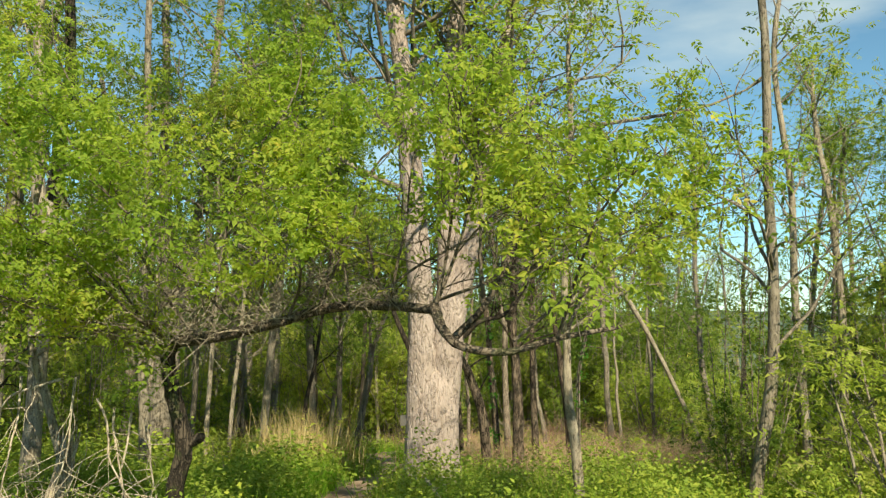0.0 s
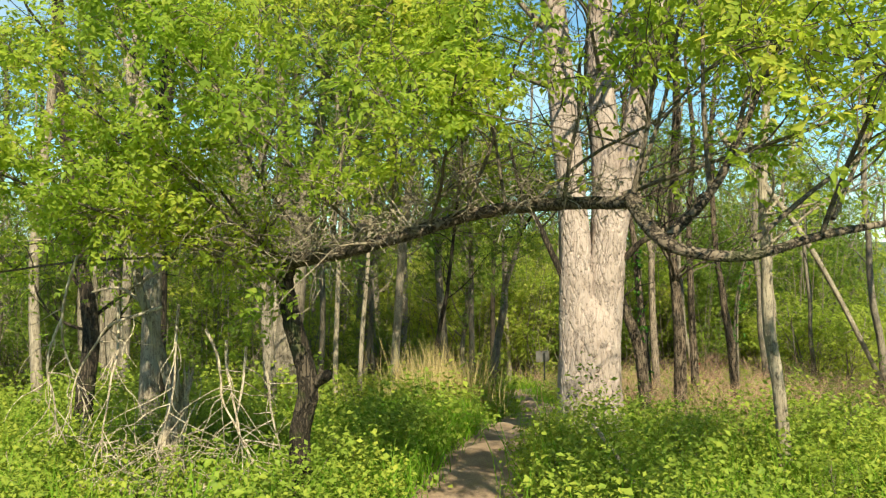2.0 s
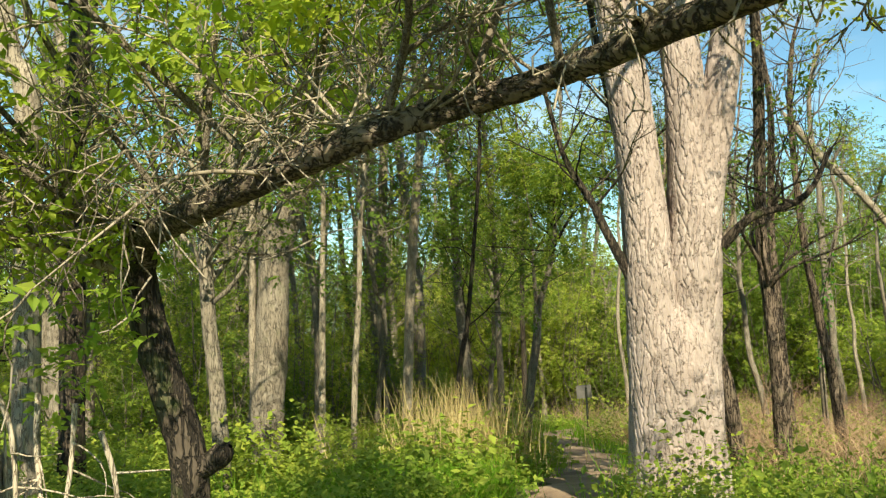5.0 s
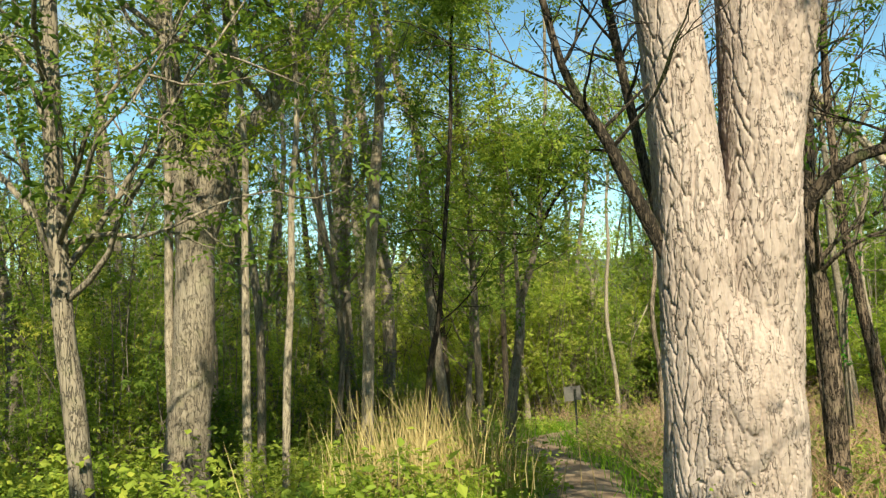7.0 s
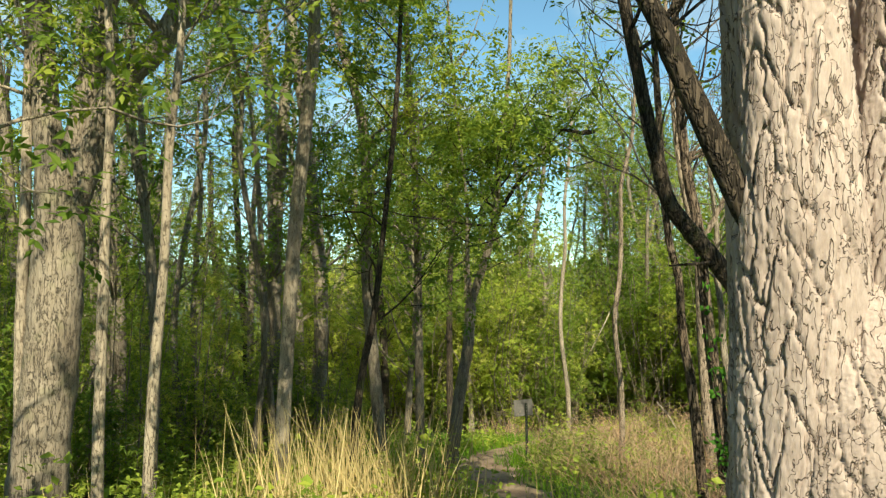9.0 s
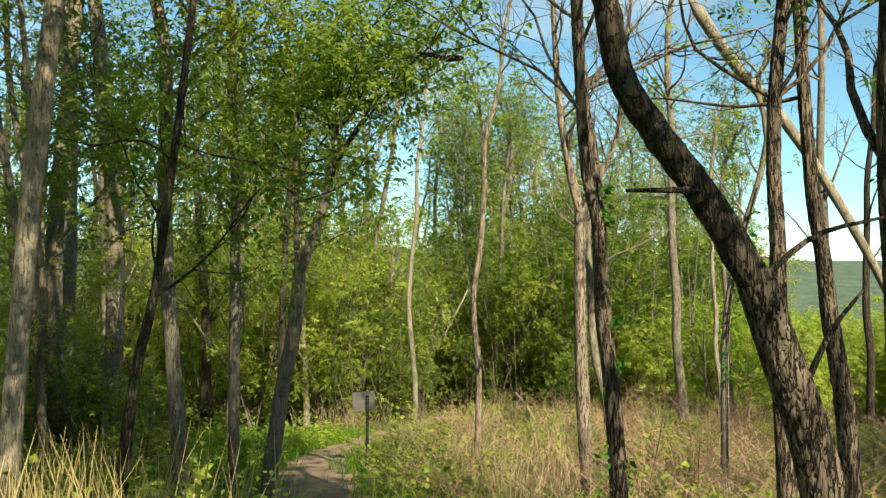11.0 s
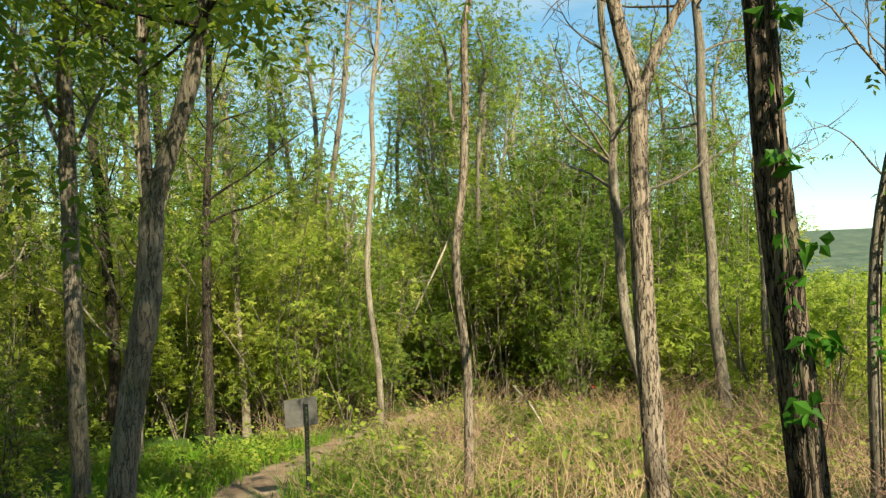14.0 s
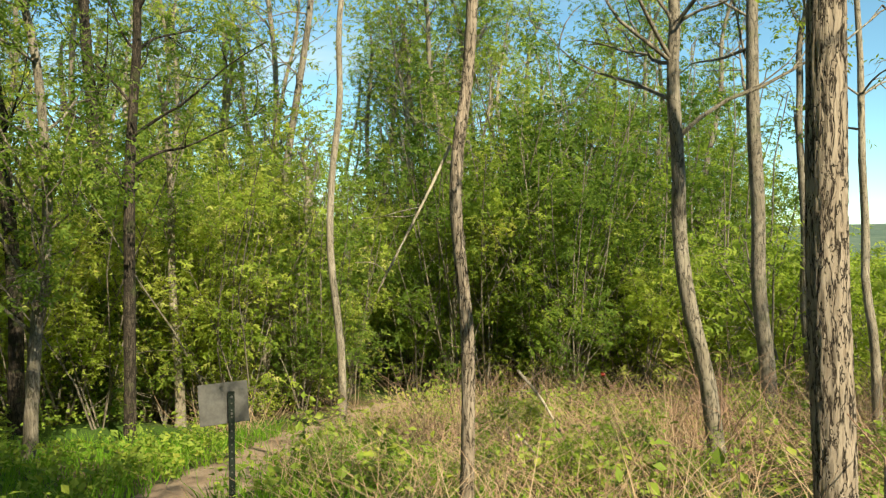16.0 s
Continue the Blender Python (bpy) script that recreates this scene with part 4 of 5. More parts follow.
tree("tree", [(6.14, 23.73, -1.40), (5.98, 23.74, -0.81), (5.95, 23.84, -0.21), (5.92, 23.82, 0.41), (5.83, 23.76, 1.06), (5.88, 23.81, 1.72), (5.85, 23.88, 2.43), (5.77, 23.84, 3.13)], 0.072, 7.5, M_GREY, M_LEAF, 300,
     "curved grey trunk rising out of green brush", f0=.38, branches=22, reach=1.75)
tree("tree", [(11.45, 28.53, -2.36), (11.33, 28.53, -1.32), (11.34, 28.52, -0.28), (11.20, 28.43, 0.62), (11.11, 28.40, 1.45), (11.17, 28.45, 2.17), (11.12, 28.41, 2.67), (11.17, 28.35, 3.17)], 0.077, 7.5, M_GREY, M_LEAF, 3500,
     "thin tree with a small leafy crown", f0=.45, branches=16, reach=1.4)
tree("tree", [(0.08, 29.56, -3.26), (0.13, 29.55, -2.15), (0.20, 29.53, -1.22), (0.34, 29.50, 0.07)], 0.093, 9, M_GREY, M_LEAF, 11000,
     "slim grey tree in the shade with sparse spring leaves", f0=.3, branches=24, reach=2.2, leaf=0.08)
tree("tree", [(1.23, 30.93, -3.20), (1.24, 30.93, -1.23), (1.27, 30.92, 0.84), (1.39, 30.89, 2.70)], 0.093, 9, M_DARK, M_LEAF, 11000,
     "slim dark tree in the shade with sparse spring leaves", f0=.3, branches=24, reach=2.2, leaf=0.08)
tree("tree", [(1.95, 32.72, -3.32), (1.93, 32.70, -2.55), (1.87, 32.69, -1.78), (1.83, 32.67, -0.75)], 0.090, 8, M_PALE, M_LEAF, 2500,
     "pale trunk in the shade of the wood", f0=.5, branches=10, reach=1.4)
tree("tree", [(3.42, 34.35, -3.18), (3.59, 34.26, -2.19), (3.76, 34.18, -1.48), (4.04, 34.07, -0.77)], 0.157, 6, M_PALE, M_LEAF_PALE, 1200,
     "pale leaning trunk at a dark thicket", f0=.5, branches=12, reach=1.6)
tree("tree", [(4.25, 35.15, -3.82), (4.23, 35.13, -2.78), (4.23, 35.10, -2.03), (4.29, 35.04, -0.99)], 0.067, 5, M_PALE, M_LEAF_PALE, 300,
     "thin pale dead sapling with sparse spring leaves", f0=.4, branches=10, reach=.9)
tree("tree", [(-0.33, 21.60, -1.41), (-0.51, 21.48, 1.06), (-0.54, 21.34, 3.30), (-0.91, 21.30, 4.80)], 0.105, 11, M_GREY, M_LEAF, 14000,
     "grey forked tree with green leaves with sparse spring leaves", f0=.3, branches=24, reach=2.2, leaf=0.08)
tree("tree", [(0.30, 22.33, -1.72), (0.29, 22.21, 0.29), (0.28, 22.11, 1.89), (0.17, 21.97, 4.29)], 0.080, 10, M_GREY, M_LEAF, 14000,
     "grey tree with green leaves with sparse spring leaves", f0=.3, branches=24, reach=2.2, leaf=0.08)
tree("tree", [(-0.52, 18.54, -0.74), (-0.43, 18.49, -0.09), (-0.33, 18.44, 0.35), (-0.26, 18.41, 0.79)], 0.055, 9, M_DARK, M_LEAF, 8000,
     "dark trunk in the shade with sparse spring leaves", f0=.5, branches=12, reach=1.5)
tree("tree", [(-4.29, 10.85, -0.21), (-4.22, 10.85, 0.34), (-4.25, 10.85, 0.83), (-4.34, 10.85, 1.38)], 0.110, 8, M_DARK, M_LEAF_SUN, 2500,
     "dark trunk behind young foliage with sparse spring leaves", f0=.3, branches=16, reach=1.7)
tree("tree", [(2.70, 8.98, 0.11), (2.61, 8.98, 0.72), (2.59, 8.98, 1.38), (2.57, 8.98, 1.95)], 0.057, 7.5, M_PALE, M_LEAF_SUN, 2000,
     "pale slender tree with young leaves with sparse spring leaves", f0=.4, branches=14, reach=1.5, plates=(0.03, 0.2, 0.008))
tree("tree", [(3.22, 14.07, -0.75), (3.21, 14.07, 0.07), (3.16, 14.07, 0.80), (3.11, 14.06, 1.54)], 0.098, 10, M_LOCUST, M_LEAF, 1800,
     "dark furrowed tree with sparse spring leaves", f0=.45, branches=14, reach=1.7, plates=(0.035, 0.22, 0.018))
tree("tree", [(4.61, 8.63, -0.16), (4.74, 8.53, 0.88), (4.74, 8.44, 1.97), (4.66, 8.37, 3.01)], 0.079, 9, M_GREY, M_LEAF, 1600,
     "crooked grey tree with sparse leaves against the sky", f0=.35, branches=16, reach=1.8)
tree("tree", [(6.29, 10.43, -0.08), (6.16, 10.35, 1.03), (6.06, 10.28, 2.07), (5.99, 10.19, 3.33)], 0.067, 9, M_PALE, M_LEAF, 900,
     "pale slender tree with sparse leaves with sparse spring leaves", f0=.4, branches=14, reach=1.6)
tree("tree", [(-4.17, 12.67, -0.97), (-4.07, 12.67, 2.78), (-3.96, 12.60, 3.60), (-3.94, 12.55, 4.25), (-3.83, 12.49, 5.06)], 0.122, 10, M_DARK, M_LEAF, 2500,
     "dark leaning trunk behind young foliage with sparse spring leaves", f0=.45, branches=16, reach=1.9)
tree("tree", [(-3.52, 10.64, -0.78), (-3.42, 10.64, 2.43), (-3.54, 10.62, 2.91), (-3.58, 10.58, 3.45), (-3.56, 10.53, 4.06)], 0.102, 8, M_PALE, M_LEAF, 1200,
     "pale broken-topped trunk behind young foliage with sparse spring leaves", f0=.5, branches=12, reach=1.5)
tree("tree", [(4.74, 16.39, -0.26), (4.65, 16.42, 0.35), (4.59, 16.43, 0.83), (4.51, 16.46, 1.44)], 0.071, 8, M_LOCUST, M_LEAF, 300,
     "dark furrowed trunk above dry brush with sparse spring leaves", f0=.55, branches=16, reach=1.75, plates=(0.035, 0.22, 0.018))
tree("tree", [(8.77, 24.56, -1.77), (8.70, 24.53, -1.24), (8.66, 24.60, -0.71), (8.71, 24.65, -0.16), (8.60, 24.58, 0.41), (8.58, 24.58, 1.02), (8.64, 24.66, 1.72), (8.56, 24.63, 2.41)], 0.052, 7, M_PALE, M_LEAF_PALE, 300,
     "very thin pale sapling above dry brush", f0=.5, branches=10, reach=1.0)

# ---- sign on its post ----
GX, GY2 = 2.28, 23.98
gz0 = float(ground(GX, GY2))
sign = holder("trail_sign", (GX, GY2, gz0), "blank grey metal sign plate on a dark perforated steel post", "sign")


def box(bm, lo, hi, bevel=0.0):
    r = bmesh.ops.create_cube(bm, size=1.0)
    for v in r["verts"]:
        for k in range(3):
            v.co[k] = lo[k] + (v.co[k] + 0.5) * (hi[k] - lo[k])
    if bevel:
        es = {e for v in r["verts"] for e in v.link_edges}
        bmesh.ops.bevel(bm, geom=list(es), offset=bevel, segments=2, affect="EDGES")


def solid(name, bm, mat, parent, label=""):
    me = bpy.data.meshes.new(name)
    bm.to_mesh(me)
    bm.free()
    me.materials.append(mat)
    ob = new(name, me)
    ob.parent = parent
    return tagged(ob, label) if label else ob


TOP = -1.39 + 0.15 - gz0
bm = bmesh.new()
box(bm, (-0.175, -0.004, TOP - 0.30), (0.175, 0.004, TOP), 0.003)
plate = solid("plate", bm, M_PLATE, sign, "blank weathered grey sheet-metal plate")
plate.rotation_euler = (0, radians(-3), radians(4))
bm = bmesh.new()
box(bm, (-0.022, -0.045, -0.15), (-0.018, -0.01, TOP - 0.06))
box(bm, (0.018, -0.045, -0.15), (0.022, -0.01, TOP - 0.06))
box(bm, (-0.018, -0.049, -0.15), (0.018, -0.045, TOP - 0.06))
solid("post", bm, M_POST, sign, "dark perforated steel post")
for k in range(int(TOP / 0.05) - 2):
    bm = bmesh.new()
    bmesh.ops.create_circle(bm, cap_ends=True, segments=10, radius=0.006)
    h = solid("hole", bm, M_PLATE, sign)
    h.matrix_basis = pose(0, -0.0505, 0.06 + 0.05 * k, 90, 0, 0)
for zz in (TOP - 0.10, TOP - 0.22):
    bm = bmesh.new()
    bmesh.ops.create_cone(bm, cap_ends=True, segments=6, radius1=0.009, radius2=0.009, depth=0.012)
    b = solid("bolt", bm, M_PLATE, sign)
    b.matrix_basis = pose(0, -0.056, zz, 90, 0, 0)

# ---- climbing vine on the dark trunk ----
def climber(line, label, reach, tufts, size):
    base = np.array([line[0][0], line[0][1], float(ground(line[0][0], line[0][1]))])
    e = holder("vine", tuple(base), label, "vine")
    g = Geo()
    P = spline(np.array(line) - base, 40)
    tube(g, P, np.full(40, 0.008), 6)
    part("stem", g, M_DARK, e)
    lv = Geo()
    c = P[rng.integers(4, 38, tufts)] + rng.standard_normal((tufts, 3)) * [reach, 0.04, 0.1] - [0, 0.06, 0]
    leaves(lv, clumps(c, 6, 0.035), size, droop=0.9, wide=0.62, flat=0.2)
    part("foliage", lv, M_IVY, e, smooth=False)


climber([(3.62, 17.70, -1.75), (3.53, 17.69, -0.8), (3.44, 17.69, 0.2), (3.41, 17.69, 0.8), (3.36, 17.70, 1.5)], "climbing vine with broad green leaves on a dark trunk", 0.05, 26, 0.08)
climber([(6.16, 20.18, -1.9), (6.12, 20.13, -0.4), (6.14, 20.1, 0.3), (6.25, 20.06, 0.95), (6.42, 19.98, 1.7)], "dark vine clinging to a slender sapling", 0.06, 20, 0.075)

# ---- small red scrap in the brush ----
bm = bmesh.new()
bmesh.ops.create_grid(bm, x_segments=8, y_segments=6, size=0.5)
for v in bm.verts:
    v.co = Vector((v.co.x * 0.05, 0.02 * math.sin(v.co.x * 9) + 0.02 * math.sin(v.co.y * 7), v.co.y * 0.06))
scrap = solid("cloth_scrap", bm, M_RED, None)
scrap.location = (7.75, 28.47, -2.2)
tagged(scrap, "small red scrap of cloth caught in the brush", "litter")


# ---- undergrowth ----
def scatter(n, x0, x1, y0, y1, gap=0.52):
    x, y = rng.uniform(x0, x1, n), rng.uniform(y0, y1, n)
    k = np.abs(x - trail_x(y)) > gap + 0.12 * rng.standard_normal(n)
    k &= np.hypot(x - BX, y - BY) > 0.42
    k &= (np.hypot((x + 2.45) / 0.85, (y - 8.1) / 0.65) > 1) | (rng.uniform(0, 1, n) < 0.5)
    x, y = x[k], y[k]
    return np.stack([x, y, ground(x, y)], 1)


def patchy(p, scale, cut, seed):
    v = np.sin(p[:, 0] * scale + seed) * np.sin(p[:, 1] * scale * 0.83 + seed * 2) + 0.5 * np.sin(p[:, 0] * scale * 2.3 - p[:, 1] * scale * 1.7 + seed)
    return p[v > cut]


def weeds(name, p, height, leaf, per, mat, label, stalk=True):
    g = Geo()
    n = len(p)
    tall = 0.75 + 0.45 * np.sin(p[:, 0] * 2.1 + 1.3 * p[:, 1]) * np.sin(p[:, 1] * 1.7 - p[:, 0]) + 0.25 * np.sin(p[:, 0] * 5.3) * np.sin(p[:, 1] * 4.1)
    h = height * tall * rng.uniform(0.35, 1.2, n)
    t = rng.uniform(0.25, 1.0, (n, per))
    at = p[:, None, :] + np.stack([rng.standard_normal((n, per)) * 0.07, rng.standard_normal((n, per)) * 0.07, t * h[:, None]], -1)
    leaves(g, at.reshape(-1, 3), leaf * rng.choice([0.6, 0.8, 1.0, 1.3], at.shape[0] * at.shape[1]), droop=0.15, wide=0.62, flat=0.7, simple=True)
    ob = new(name, g.mesh(name, mat, False))
    tagged(ob, label, "undergrowth", kind="stuff")
    return ob


low = scatter
weeds("weeds", low(6500, -6, -0.2, 2.5, 11), 0.62, 0.046, 26, M_WEED, "dense bright green weeds beside the path")
weeds("weeds", low(5600, 0.2, 6.5, 2.5, 11), 0.74, 0.046, 26, M_WEED, "dense bright green weeds beside the path")
weeds("weeds", patchy(low(7000, -9, 1.2, 11, 22), 0.9, -0.45, 1.0), 0.75, 0.08, 15, M_WEED, "green weeds and seedlings under the trees")
weeds("weeds", patchy(low(7000, 1.2, 13, 11, 31, 0.8), 1.1, 0.0, 2.0), 0.55, 0.07, 12, M_WEED, "green weeds among dry stalks")
weeds("weeds", patchy(low(5500, -8, 12, 22, 40), 0.8, 0.0, 3.0), 0.6, 0.085, 11, M_WEED, "green weeds at the bend of the path")


weeds("weeds", patchy(low(6000, -8, 8, -5, 3.2), 0.8, -0.7, 4.0), 0.5, 0.07, 12, M_WEED, "green weeds where the path begins")
weeds("weeds", patchy(np.concatenate([low(2600, -10, -5.5, -3, 12), low(2600, 6, 10, -3, 12)]), 0.7, -0.5, 6.0), 0.55, 0.08, 12, M_WEED, "green weeds spreading out from the path")


def stalks(name, p, height, width, lean, mat, label):
    g = Geo()
    blades(g, p, height, width, lean)
    tagged(new(name, g.mesh(name, mat, False)), label, "grass" if mat is M_GRASS else "dry grass", kind="stuff")


reed = np.stack([rng.normal(-0.45, 0.5, 950), rng.normal(15.4, 0.6, 950)], 1)
reed = np.column_stack([reed, ground(reed[:, 0], reed[:, 1])])
stalks("dry_reeds", reed, 1.15, 0.011, 0.15, M_STRAW, "clump of tall dry straw-coloured stalks")
stalks("grass", low(9000, -6, 6, 3, 12, 0.42), 0.55, 0.010, 0.30, M_GRASS, "tall green grass among the weeds")
stalks("grass", low(12000, -3, 4, 3, 24, 0.42), 0.24, 0.012, 0.35, M_GRASS, "short green grass along the path")
stalks("grass", low(5000, -1.7, 0.1, 8, 15, 0.45), 0.38, 0.013, 0.3, M_GRASS, "bright grass on the bank of the path")
stalks("grass", low(6000, -0.6, 4.6, 23, 31, 0.45), 0.28, 0.014, 0.3, M_GRASS, "bright green grass at the bend of the path")
stalks("dry_brush", patchy(low(24000, 2.0, 15, 13.5, 32, 1.0), 1.3, -0.35, 5.0), 0.62, 0.008, 1.0, M_DRY, "tangle of dry tan stalks")
stalks("dry_brush", patchy(low(6000, 2.2, 12, 20, 33, 1.2), 0.9, 0.45, 1.0), 0.95, 0.008, 0.35, M_DRY, "upright dry brown stalks")
stalks("dry_brush", low(4000, 2.5, 9, 10, 17, 1.1), 0.55, 0.008, 0.6, M_DRY, "tangle of dry tan stalks")


# ---- shrubs and the wood behind ----
def shrub(height, width, stems, count, leaf, mat, label, at):
    tall = height > 4
    e = holder("small_tree" if tall else "shrub", at, label, "small tree" if tall else "shrub", "small trees of the thicket" if tall else "shrubs of the thicket")
    wood, tips = Geo(), []
    for _ in range(stems):
        a = rng.uniform(0, 2 * np.pi)
        c = wander((rng.normal() * 0.1, rng.normal() * 0.1, -0.1), (math.cos(a) * 0.35 * width / height, math.sin(a) * 0.35 * width / height, 1), height * rng.uniform(0.7, 1.05), 4, 0.12, 0.05)
        q = spline(c, 12)
        R = np.linspace(0.026, 0.008, 12)
        tube(wood, q[::2], R[::2], 3)
        crown_of(wood, tips, q, R, 0.12, 7, width * 0.42, sub=2, twig=0, cheap=True)
    tagged(part("brushwood", wood, M_GREY, e), kind="stuff")
    lv = Geo()
    leaf_mass(lv, tips, int(count * 0.85), leaf, 0.13, simple="tri")
    tagged(part("foliage", lv, mat, e, smooth=False), kind="stuff")
    return e


def spot(x, y, s=1.0, turn=0.0):
    return Matrix.LocRotScale((x, y, float(ground(x, y)) - 0.05), Euler((0, 0, turn)), (s, s, s))


def stand(proto, places):
    """Copies of one plant, each turned and sized on its own."""
    first = True
    for x, y, s in places:
        m = spot(x, y, s, rng.uniform(0, 6.28))
        if first:
            proto.matrix_basis = m
            first = False
        else:
            c = copy_thing(proto, m)
            c.scale = (s, s, s)


def places(n, x0, x1, y0, y1, s0, s1, keep=None):
    out = []
    while len(out) < n:
        x, y = rng.uniform(x0, x1), rng.uniform(y0, y1)
        if abs(x - trail_x(y)) < 1.3 or (keep and not keep(x, y)):
            continue
        out.append((x, y, rng.uniform(s0, s1)))
    return out


bush = [shrub(6.5, 3.6, 6, 9500, 0.078, M_LEAF, "small many-stemmed green tree with thin grey stems", (0, 0, 0)), shrub(6.0, 3.4, 6, 8500, 0.078, M_LEAF_PALE, "small many-stemmed yellow-green tree with thin grey stems", (0, 0, 0)),
        shrub(2.6, 2.4, 6, 5000, 0.07, M_LEAF, "low leafy green bush under the trees", (0, 0, 0)), shrub(2.2, 2.6, 6, 5200, 0.07, M_LEAF_PALE, "low leafy yellow-green bush on the slope", (0, 0, 0))]
stand(bush[0], places(48, 3, 30, 32, 44, 0.8, 1.35, lambda x, y: x < 0.65 * y - 6))
stand(bush[1], places(30, -4, 14, 33, 44, 0.85, 1.3))
for k, y in enumerate((33.8, 35.2, 36.6, 38.0, 39.5, 41.0, 34.5, 37.2)):
    x, s = float(trail_x(y)) + (-1.1, 0.6, -0.4, 1.2, 0.2, -0.8, 1.4, -1.6)[k], 0.75 + 0.06 * k
    copy_thing(bush[k % 2], spot(x, y, s, 1.7 * k)).scale = (s, s, s)
for proto, num in ((bush[0], 12), (bush[1], 16)):
    for x, y, s in places(num, -1, 14, 32, 38, 0.7, 1.0):
        copy_thing(proto, spot(x, y, s, rng.uniform(0, 6.28))).scale = (s, s, s)
for proto, num in ((bush[2], 12), (bush[3], 14)):
    for x, y, s in places(num, 3.8, 13, 19, 31, 0.22, 0.42):
        copy_thing(proto, spot(x, y, s, rng.uniform(0, 6.28))).scale = (s, s, s)
stand(bush[2], places(40, -16, 2, 17, 42, 0.7, 1.4, lambda x, y: x < trail_x(min(y, 31)) - 2.6 and (y > 23 or x < -5.5)))
behind = lambda x, y: x > 1.05 * (y - 11.5) + 3.6
for proto, num, lo, hi in ((bush[2], 18, 0.7, 1.3), (bush[0], 8, 0.6, 0.95), (bush[3], 10, 0.6, 1.1)):
    for x, y, s in places(num, 5.2, 17, 7, 19, lo, hi, behind):
        copy_thing(proto, spot(x, y, s, rng.uniform(0, 6.28))).scale = (s, s, s)
stand(bush[3], places(26, 11, 40, 28, 52, 1.1, 1.9, lambda x, y: x > 0.40 * y - 1.0))
for x, y, s in places(24, 9.5, 26, 28, 40, 1.3, 1.9, lambda x, y: x > 0.36 * y - 1.0):
    copy_thing(bush[3], spot(x, y, s, rng.uniform(0, 6.28))).scale = (s, s, s)
for x, y, s in places(8, -15, -7, 17, 31, 0.55, 0.9):
    copy_thing(bush[0], spot(x, y, s, rng.uniform(0, 6.28))).scale = (s, s, s)

for x, y, s in places(16, -17, -1.5, 27, 42, 0.6, 1.1, lambda x, y: x < trail_x(31) - 6):
    copy_thing(bush[0], spot(x, y, s, rng.uniform(0, 6.28))).scale = (s, s, s)
forest = []
for k, (H, r, cnt, lm, bm_) in enumerate(((13, 0.14, 5600, M_LEAF, M_GREY), (14, 0.17, 5600, M_LEAF, M_DARK), (11, 0.10, 3600, M_LEAF_PALE, M_PALE), (15, 0.2, 5000, M_LEAF, M_GREY), (10, 0.07, 4200, M_LEAF, M_GREY), (9.5, 0.06, 2600, M_LEAF_PALE, M_PALE))):
    forest.append(tree("tree", [(0, 0, 0), (0.1 * k - 0.1, 0.1, 3), (0.15, -0.1 * k, 6)], r, H, bm_, lm, cnt,
                       "slim young tree with an airy pale green crown" if k > 3 else "tall wood tree with a thin trunk and open green crown",
                       f0=0.22, branches=24, reach=1.7 if k > 3 else 2.4, leaf=0.075 if k > 3 else 0.10, seg=7, group="young trees of the thicket" if k > 3 else "trees of the wood", spread=0.26, far=True))
stand(forest[0], places(22, -26, 1, 25, 52, 0.75, 1.15, lambda x, y: x < trail_x(min(y, 30)) - 2.5))
stand(forest[1], places(18, -26, 1, 25, 52, 0.75, 1.15, lambda x, y: x < trail_x(min(y, 30)) - 2.5))
stand(forest[2], places(12, -20, -5, 11, 30, 0.7, 1.0))
stand(forest[3], places(12, -22, -6, 16, 45, 0.8, 1.1))
for proto, num in ((forest[0], 2), (forest[4], 3)):
    for x, y, s in places(num, -12, -8, 15, 22, 0.7, 0.9):
        copy_thing(proto, spot(x, y, s, rng.uniform(0, 6.28))).scale = (s, s, s)
for proto, num in ((forest[0], 2), (forest[4], 6), (forest[2], 5)):
    for x, y, s in places(num, 5.5, 18, 8, 19, 0.7, 1.0, behind):
        copy_thing(proto, spot(x, y, s, rng.uniform(0, 6.28))).scale = (s, s, s)
for proto, num in ((forest[4], 4), (forest[2], 2), (bush[0], 4)):
    for x, y, s in places(num, 4.8, 9.5, 8.5, 12.0, 0.5, 0.72):
        copy_thing(proto, spot(x, y, s, rng.uniform(0, 6.28))).scale = (s, s, s)
stand(forest[4], places(20, 6, 24, 34, 46, 0.75, 1.1, lambda x, y: x < 0.58 * y - 4))
stand(forest[5], places(20, -3, 14, 36, 50, 0.8, 1.15))

# ---- far woods on the valley floor and the ridge ----
g = Geo()
n = 70000
yy = 50 + 320 * rng.uniform(0, 1, n) ** 2.2
xx = rng.uniform(-0.9, 1.0, n) * yy
k = (xx > 0.30 * yy - 6) | (yy > 58)
xx, yy = xx[k], yy[k]
sz = 0.4 + yy * 0.005
p = np.stack([xx, yy, ground(xx, yy) + rng.uniform(0.1, 1.0, len(xx)) * (1.2 + yy * 0.012)], 1)
leaves(g, p, sz, droop=0.0, wide=0.9, flat=0.3, simple="tri")
tagged(new("far_woods", g.mesh("far_woods", M_LEAF, False)), "sunlit green woods filling the valley below the ridge", "woods", kind="stuff")

# ---- more of the wood to close its edge beside the path ----
def add_copies(proto, spots):
    for x, y, s in spots:
        copy_thing(proto, spot(x, y, s, rng.uniform(0, 6.28))).scale = (s, s, s)


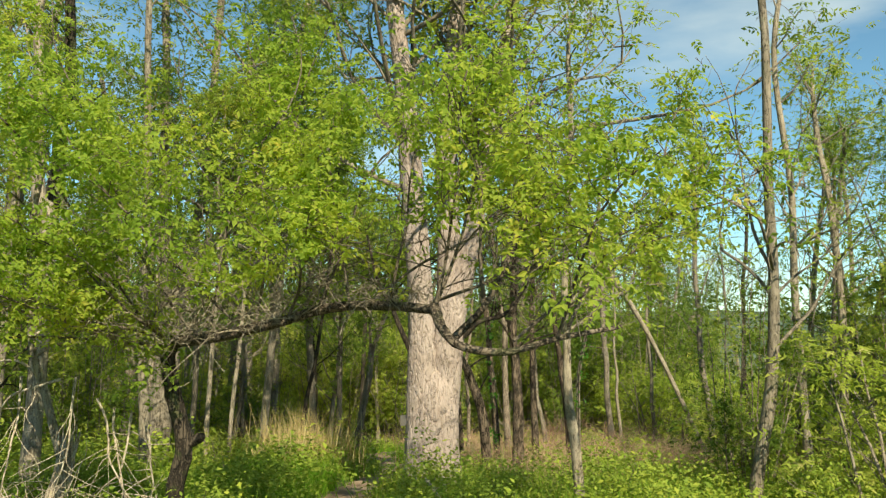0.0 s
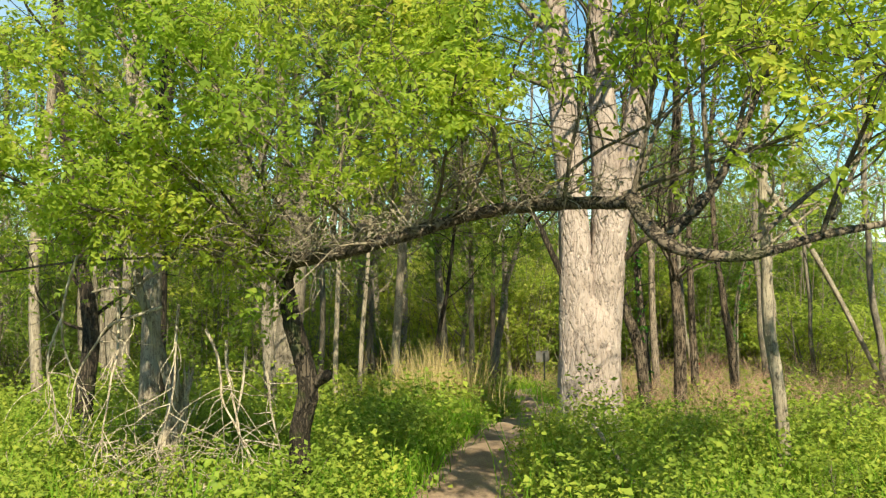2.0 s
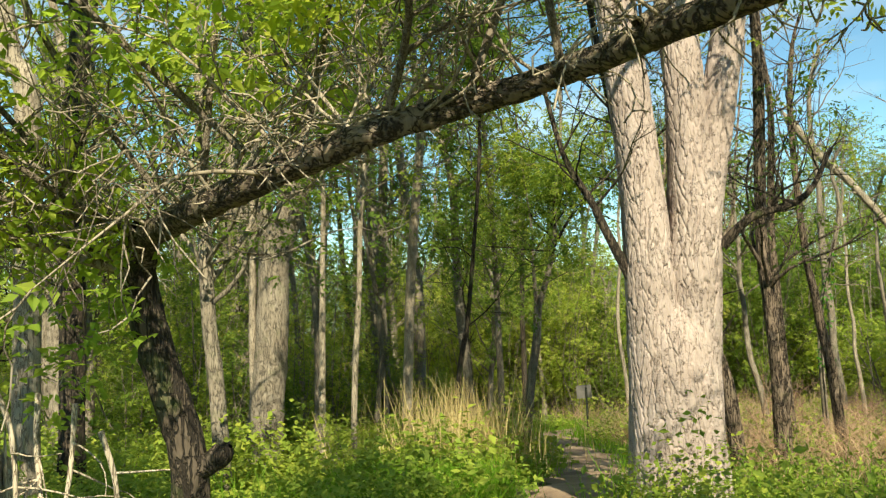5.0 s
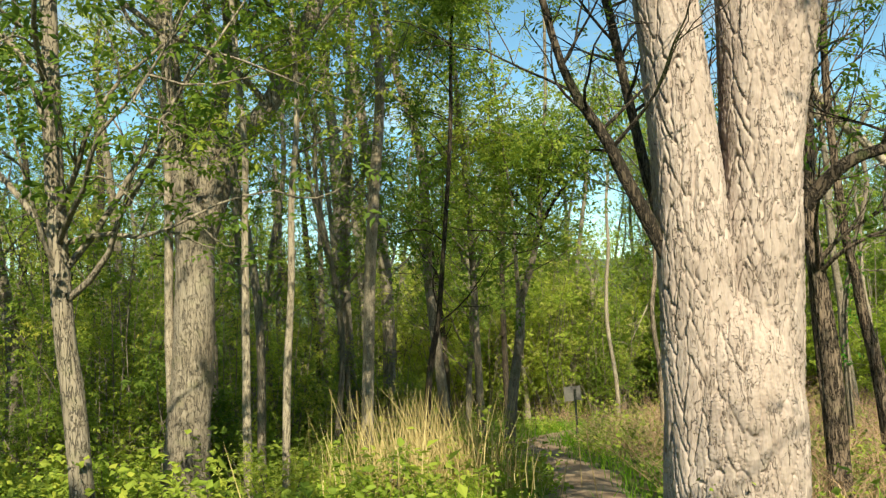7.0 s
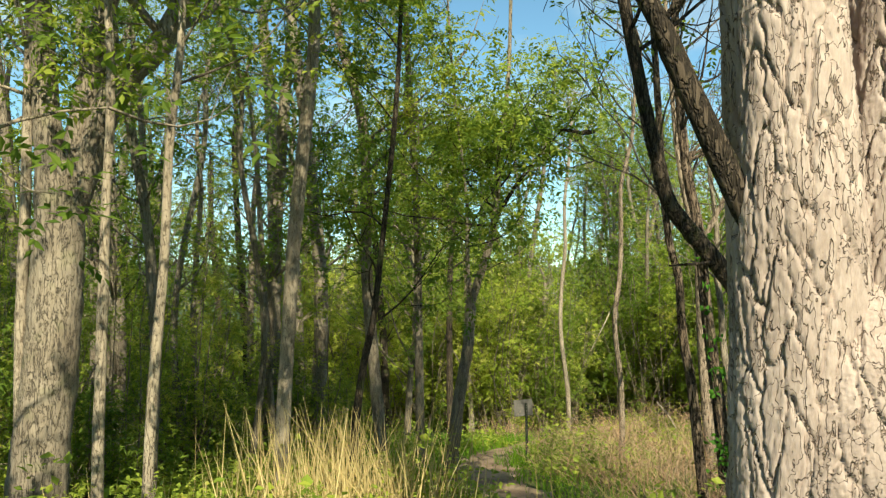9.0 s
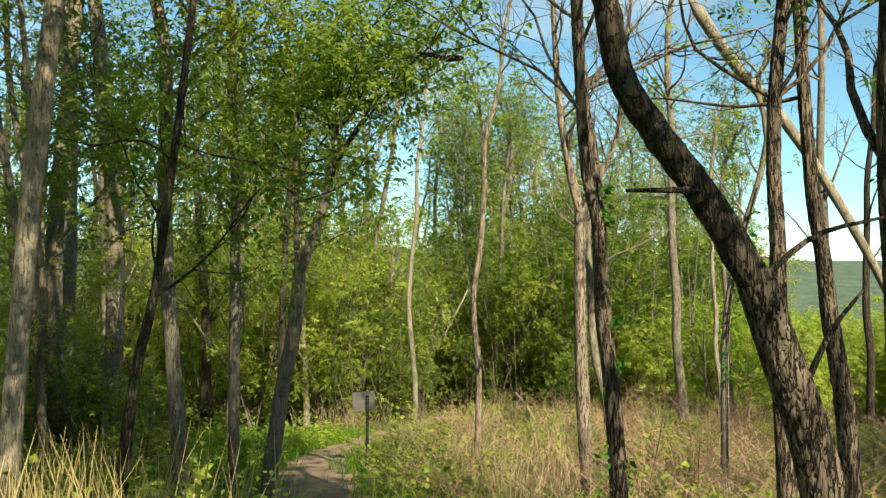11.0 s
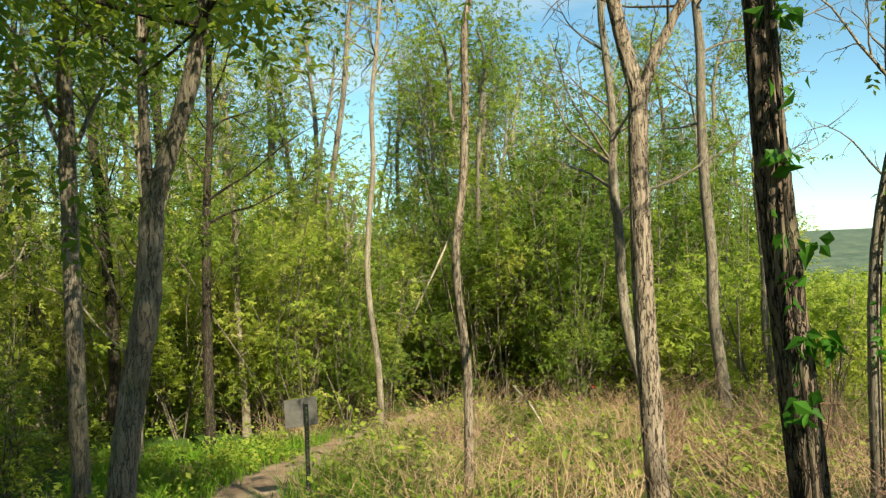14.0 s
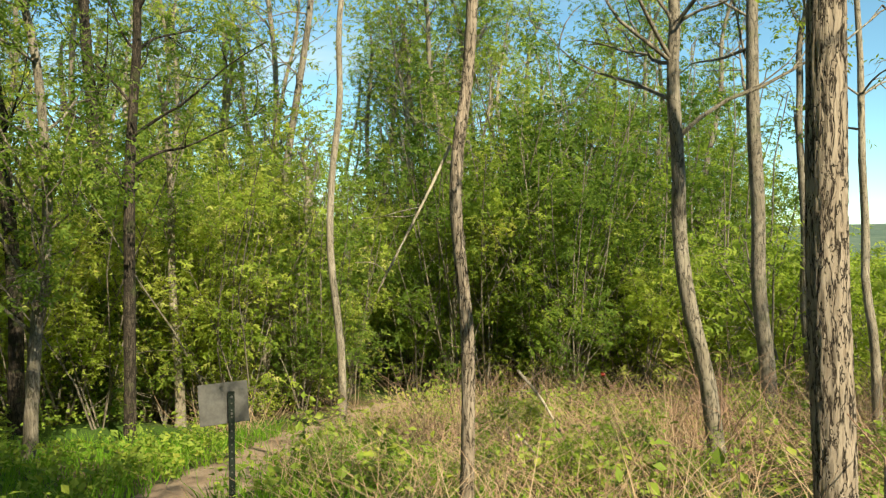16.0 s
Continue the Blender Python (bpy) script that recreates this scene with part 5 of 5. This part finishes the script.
for k, (x, y) in enumerate(((-5.5, 27.0), (-7.5, 25.0), (-9.5, 28.5), (-6.5, 30.5), (-4.0, 31.5), (-8.5, 33.0), (-11.5, 25.5), (-3.2, 34.5))):
    add_copies((bush[0], forest[0])[k % 2], [(x, y, 0.85 + 0.05 * (k % 4))])
for proto, num, lo, hi in ((forest[0], 16, 0.9, 1.2), (forest[1], 14, 0.9, 1.2), (forest[4], 16, 1.0, 1.4), (bush[0], 26, 0.9, 1.5), (bush[1], 14, 0.9, 1.4)):
    add_copies(proto, places(num, -34, 4, 36, 62, lo, hi, lambda x, y: x > -0.62 * y))
open_side = lambda x, y: x < 0.8 * (y - 15.5)
add_copies(forest[4], places(24, 4, 24, 36, 48, 1.05, 1.4, open_side))
add_copies(forest[5], places(14, 0, 13, 38, 50, 1.05, 1.4))
add_copies(bush[0], places(16, 9, 22, 34, 42, 1.1, 1.6, open_side))
add_copies(bush[3], [(-1.55, 13.3, 0.42), (-0.75, 14.2, 0.38), (-2.6, 13.0, 0.45), (-0.2, 13.6, 0.3), (-3.6, 12.4, 0.4), (1.9, 9.2, 0.33), (2.6, 7.6, 0.3), (3.4, 9.4, 0.4), (-1.2, 8.6, 0.28), (-2.9, 9.6, 0.36)])
valley_side = lambda x, y: x > 0.8 * (y - 15.5) - 1
add_copies(bush[3], places(16, 15, 30, 28, 40, 1.5, 2.0, valley_side))
add_copies(bush[1], places(34, 14, 28, 28, 39, 0.58, 0.76, valley_side))
add_copies(bush[1], places(12, 28, 48, 40, 60, 0.95, 1.2, valley_side))
add_copies(forest[4], [(10.8, 17.2, 0.9), (12.0, 18.4, 0.95), (13.2, 19.2, 1.0), (11.6, 16.4, 0.85)])
add_copies(bush[0], [(11.2, 17.9, 0.8), (12.6, 18.8, 0.85), (12.4, 17.0, 0.8), (14.0, 19.6, 0.9)])
under_wood = lambda x, y: x < trail_x(y) - 2.6 and math.hypot(x + 3.1, y - 16) > 1.6
add_copies(bush[0], places(12, -9, -1.0, 17.5, 27, 0.55, 0.85, under_wood))
add_copies(forest[4], places(8, -9, -1.0, 18, 28, 0.75, 1.0, under_wood))
add_copies(bush[2], places(14, -9, -1.2, 18, 30, 0.6, 1.0, under_wood))
add_copies(forest[4], places(10, 2, 12, 42, 52, 1.15, 1.45))
add_copies(bush[1], places(12, 1, 12, 41, 50, 1.2, 1.5))
add_copies(bush[2], [(5.0, 20.6, 0.24), (6.4, 21.4, 0.28), (5.4, 22.8, 0.3), (7.4, 23.0, 0.34), (4.5, 24.6, 0.26), (8.2, 25.6, 0.36)])


# ---- bare reddish brush above the dry stalks ----
def bramble():
    e = holder("bramble", (0, 0, 0), "leafless reddish-brown bramble bush among dry stalks", "bramble", "brambles in the dry brush")
    wood = Geo()
    for _ in range(11):
        a = rng.uniform(0, 2 * np.pi)
        q = spline(wander((rng.normal() * 0.12, rng.normal() * 0.12, -0.05), (math.cos(a) * 0.6, math.sin(a) * 0.6, 1), rng.uniform(0.8, 1.5), 5, 0.22, -0.06), 11)
        tube(wood, q, np.linspace(0.006, 0.002, 11), 4)
        for k in rng.integers(2, 10, 9):
            tube(wood, spline(wander(q[k], rng.standard_normal(3) + [0, 0, 0.3], rng.uniform(0.15, 0.5), 3, 0.35), 5), np.linspace(0.003, 0.0012, 5), 3)
    tagged(part("brushwood", wood, M_CANE, e), kind="stuff")
    return e


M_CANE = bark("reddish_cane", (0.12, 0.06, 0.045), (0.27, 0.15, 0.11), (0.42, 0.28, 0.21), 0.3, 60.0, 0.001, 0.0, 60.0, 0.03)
stand(bramble(), places(18, 4.2, 13, 18, 29, 0.7, 1.25))
stand(bramble(), places(18, 4.6, 14, 19, 30, 0.8, 1.4))
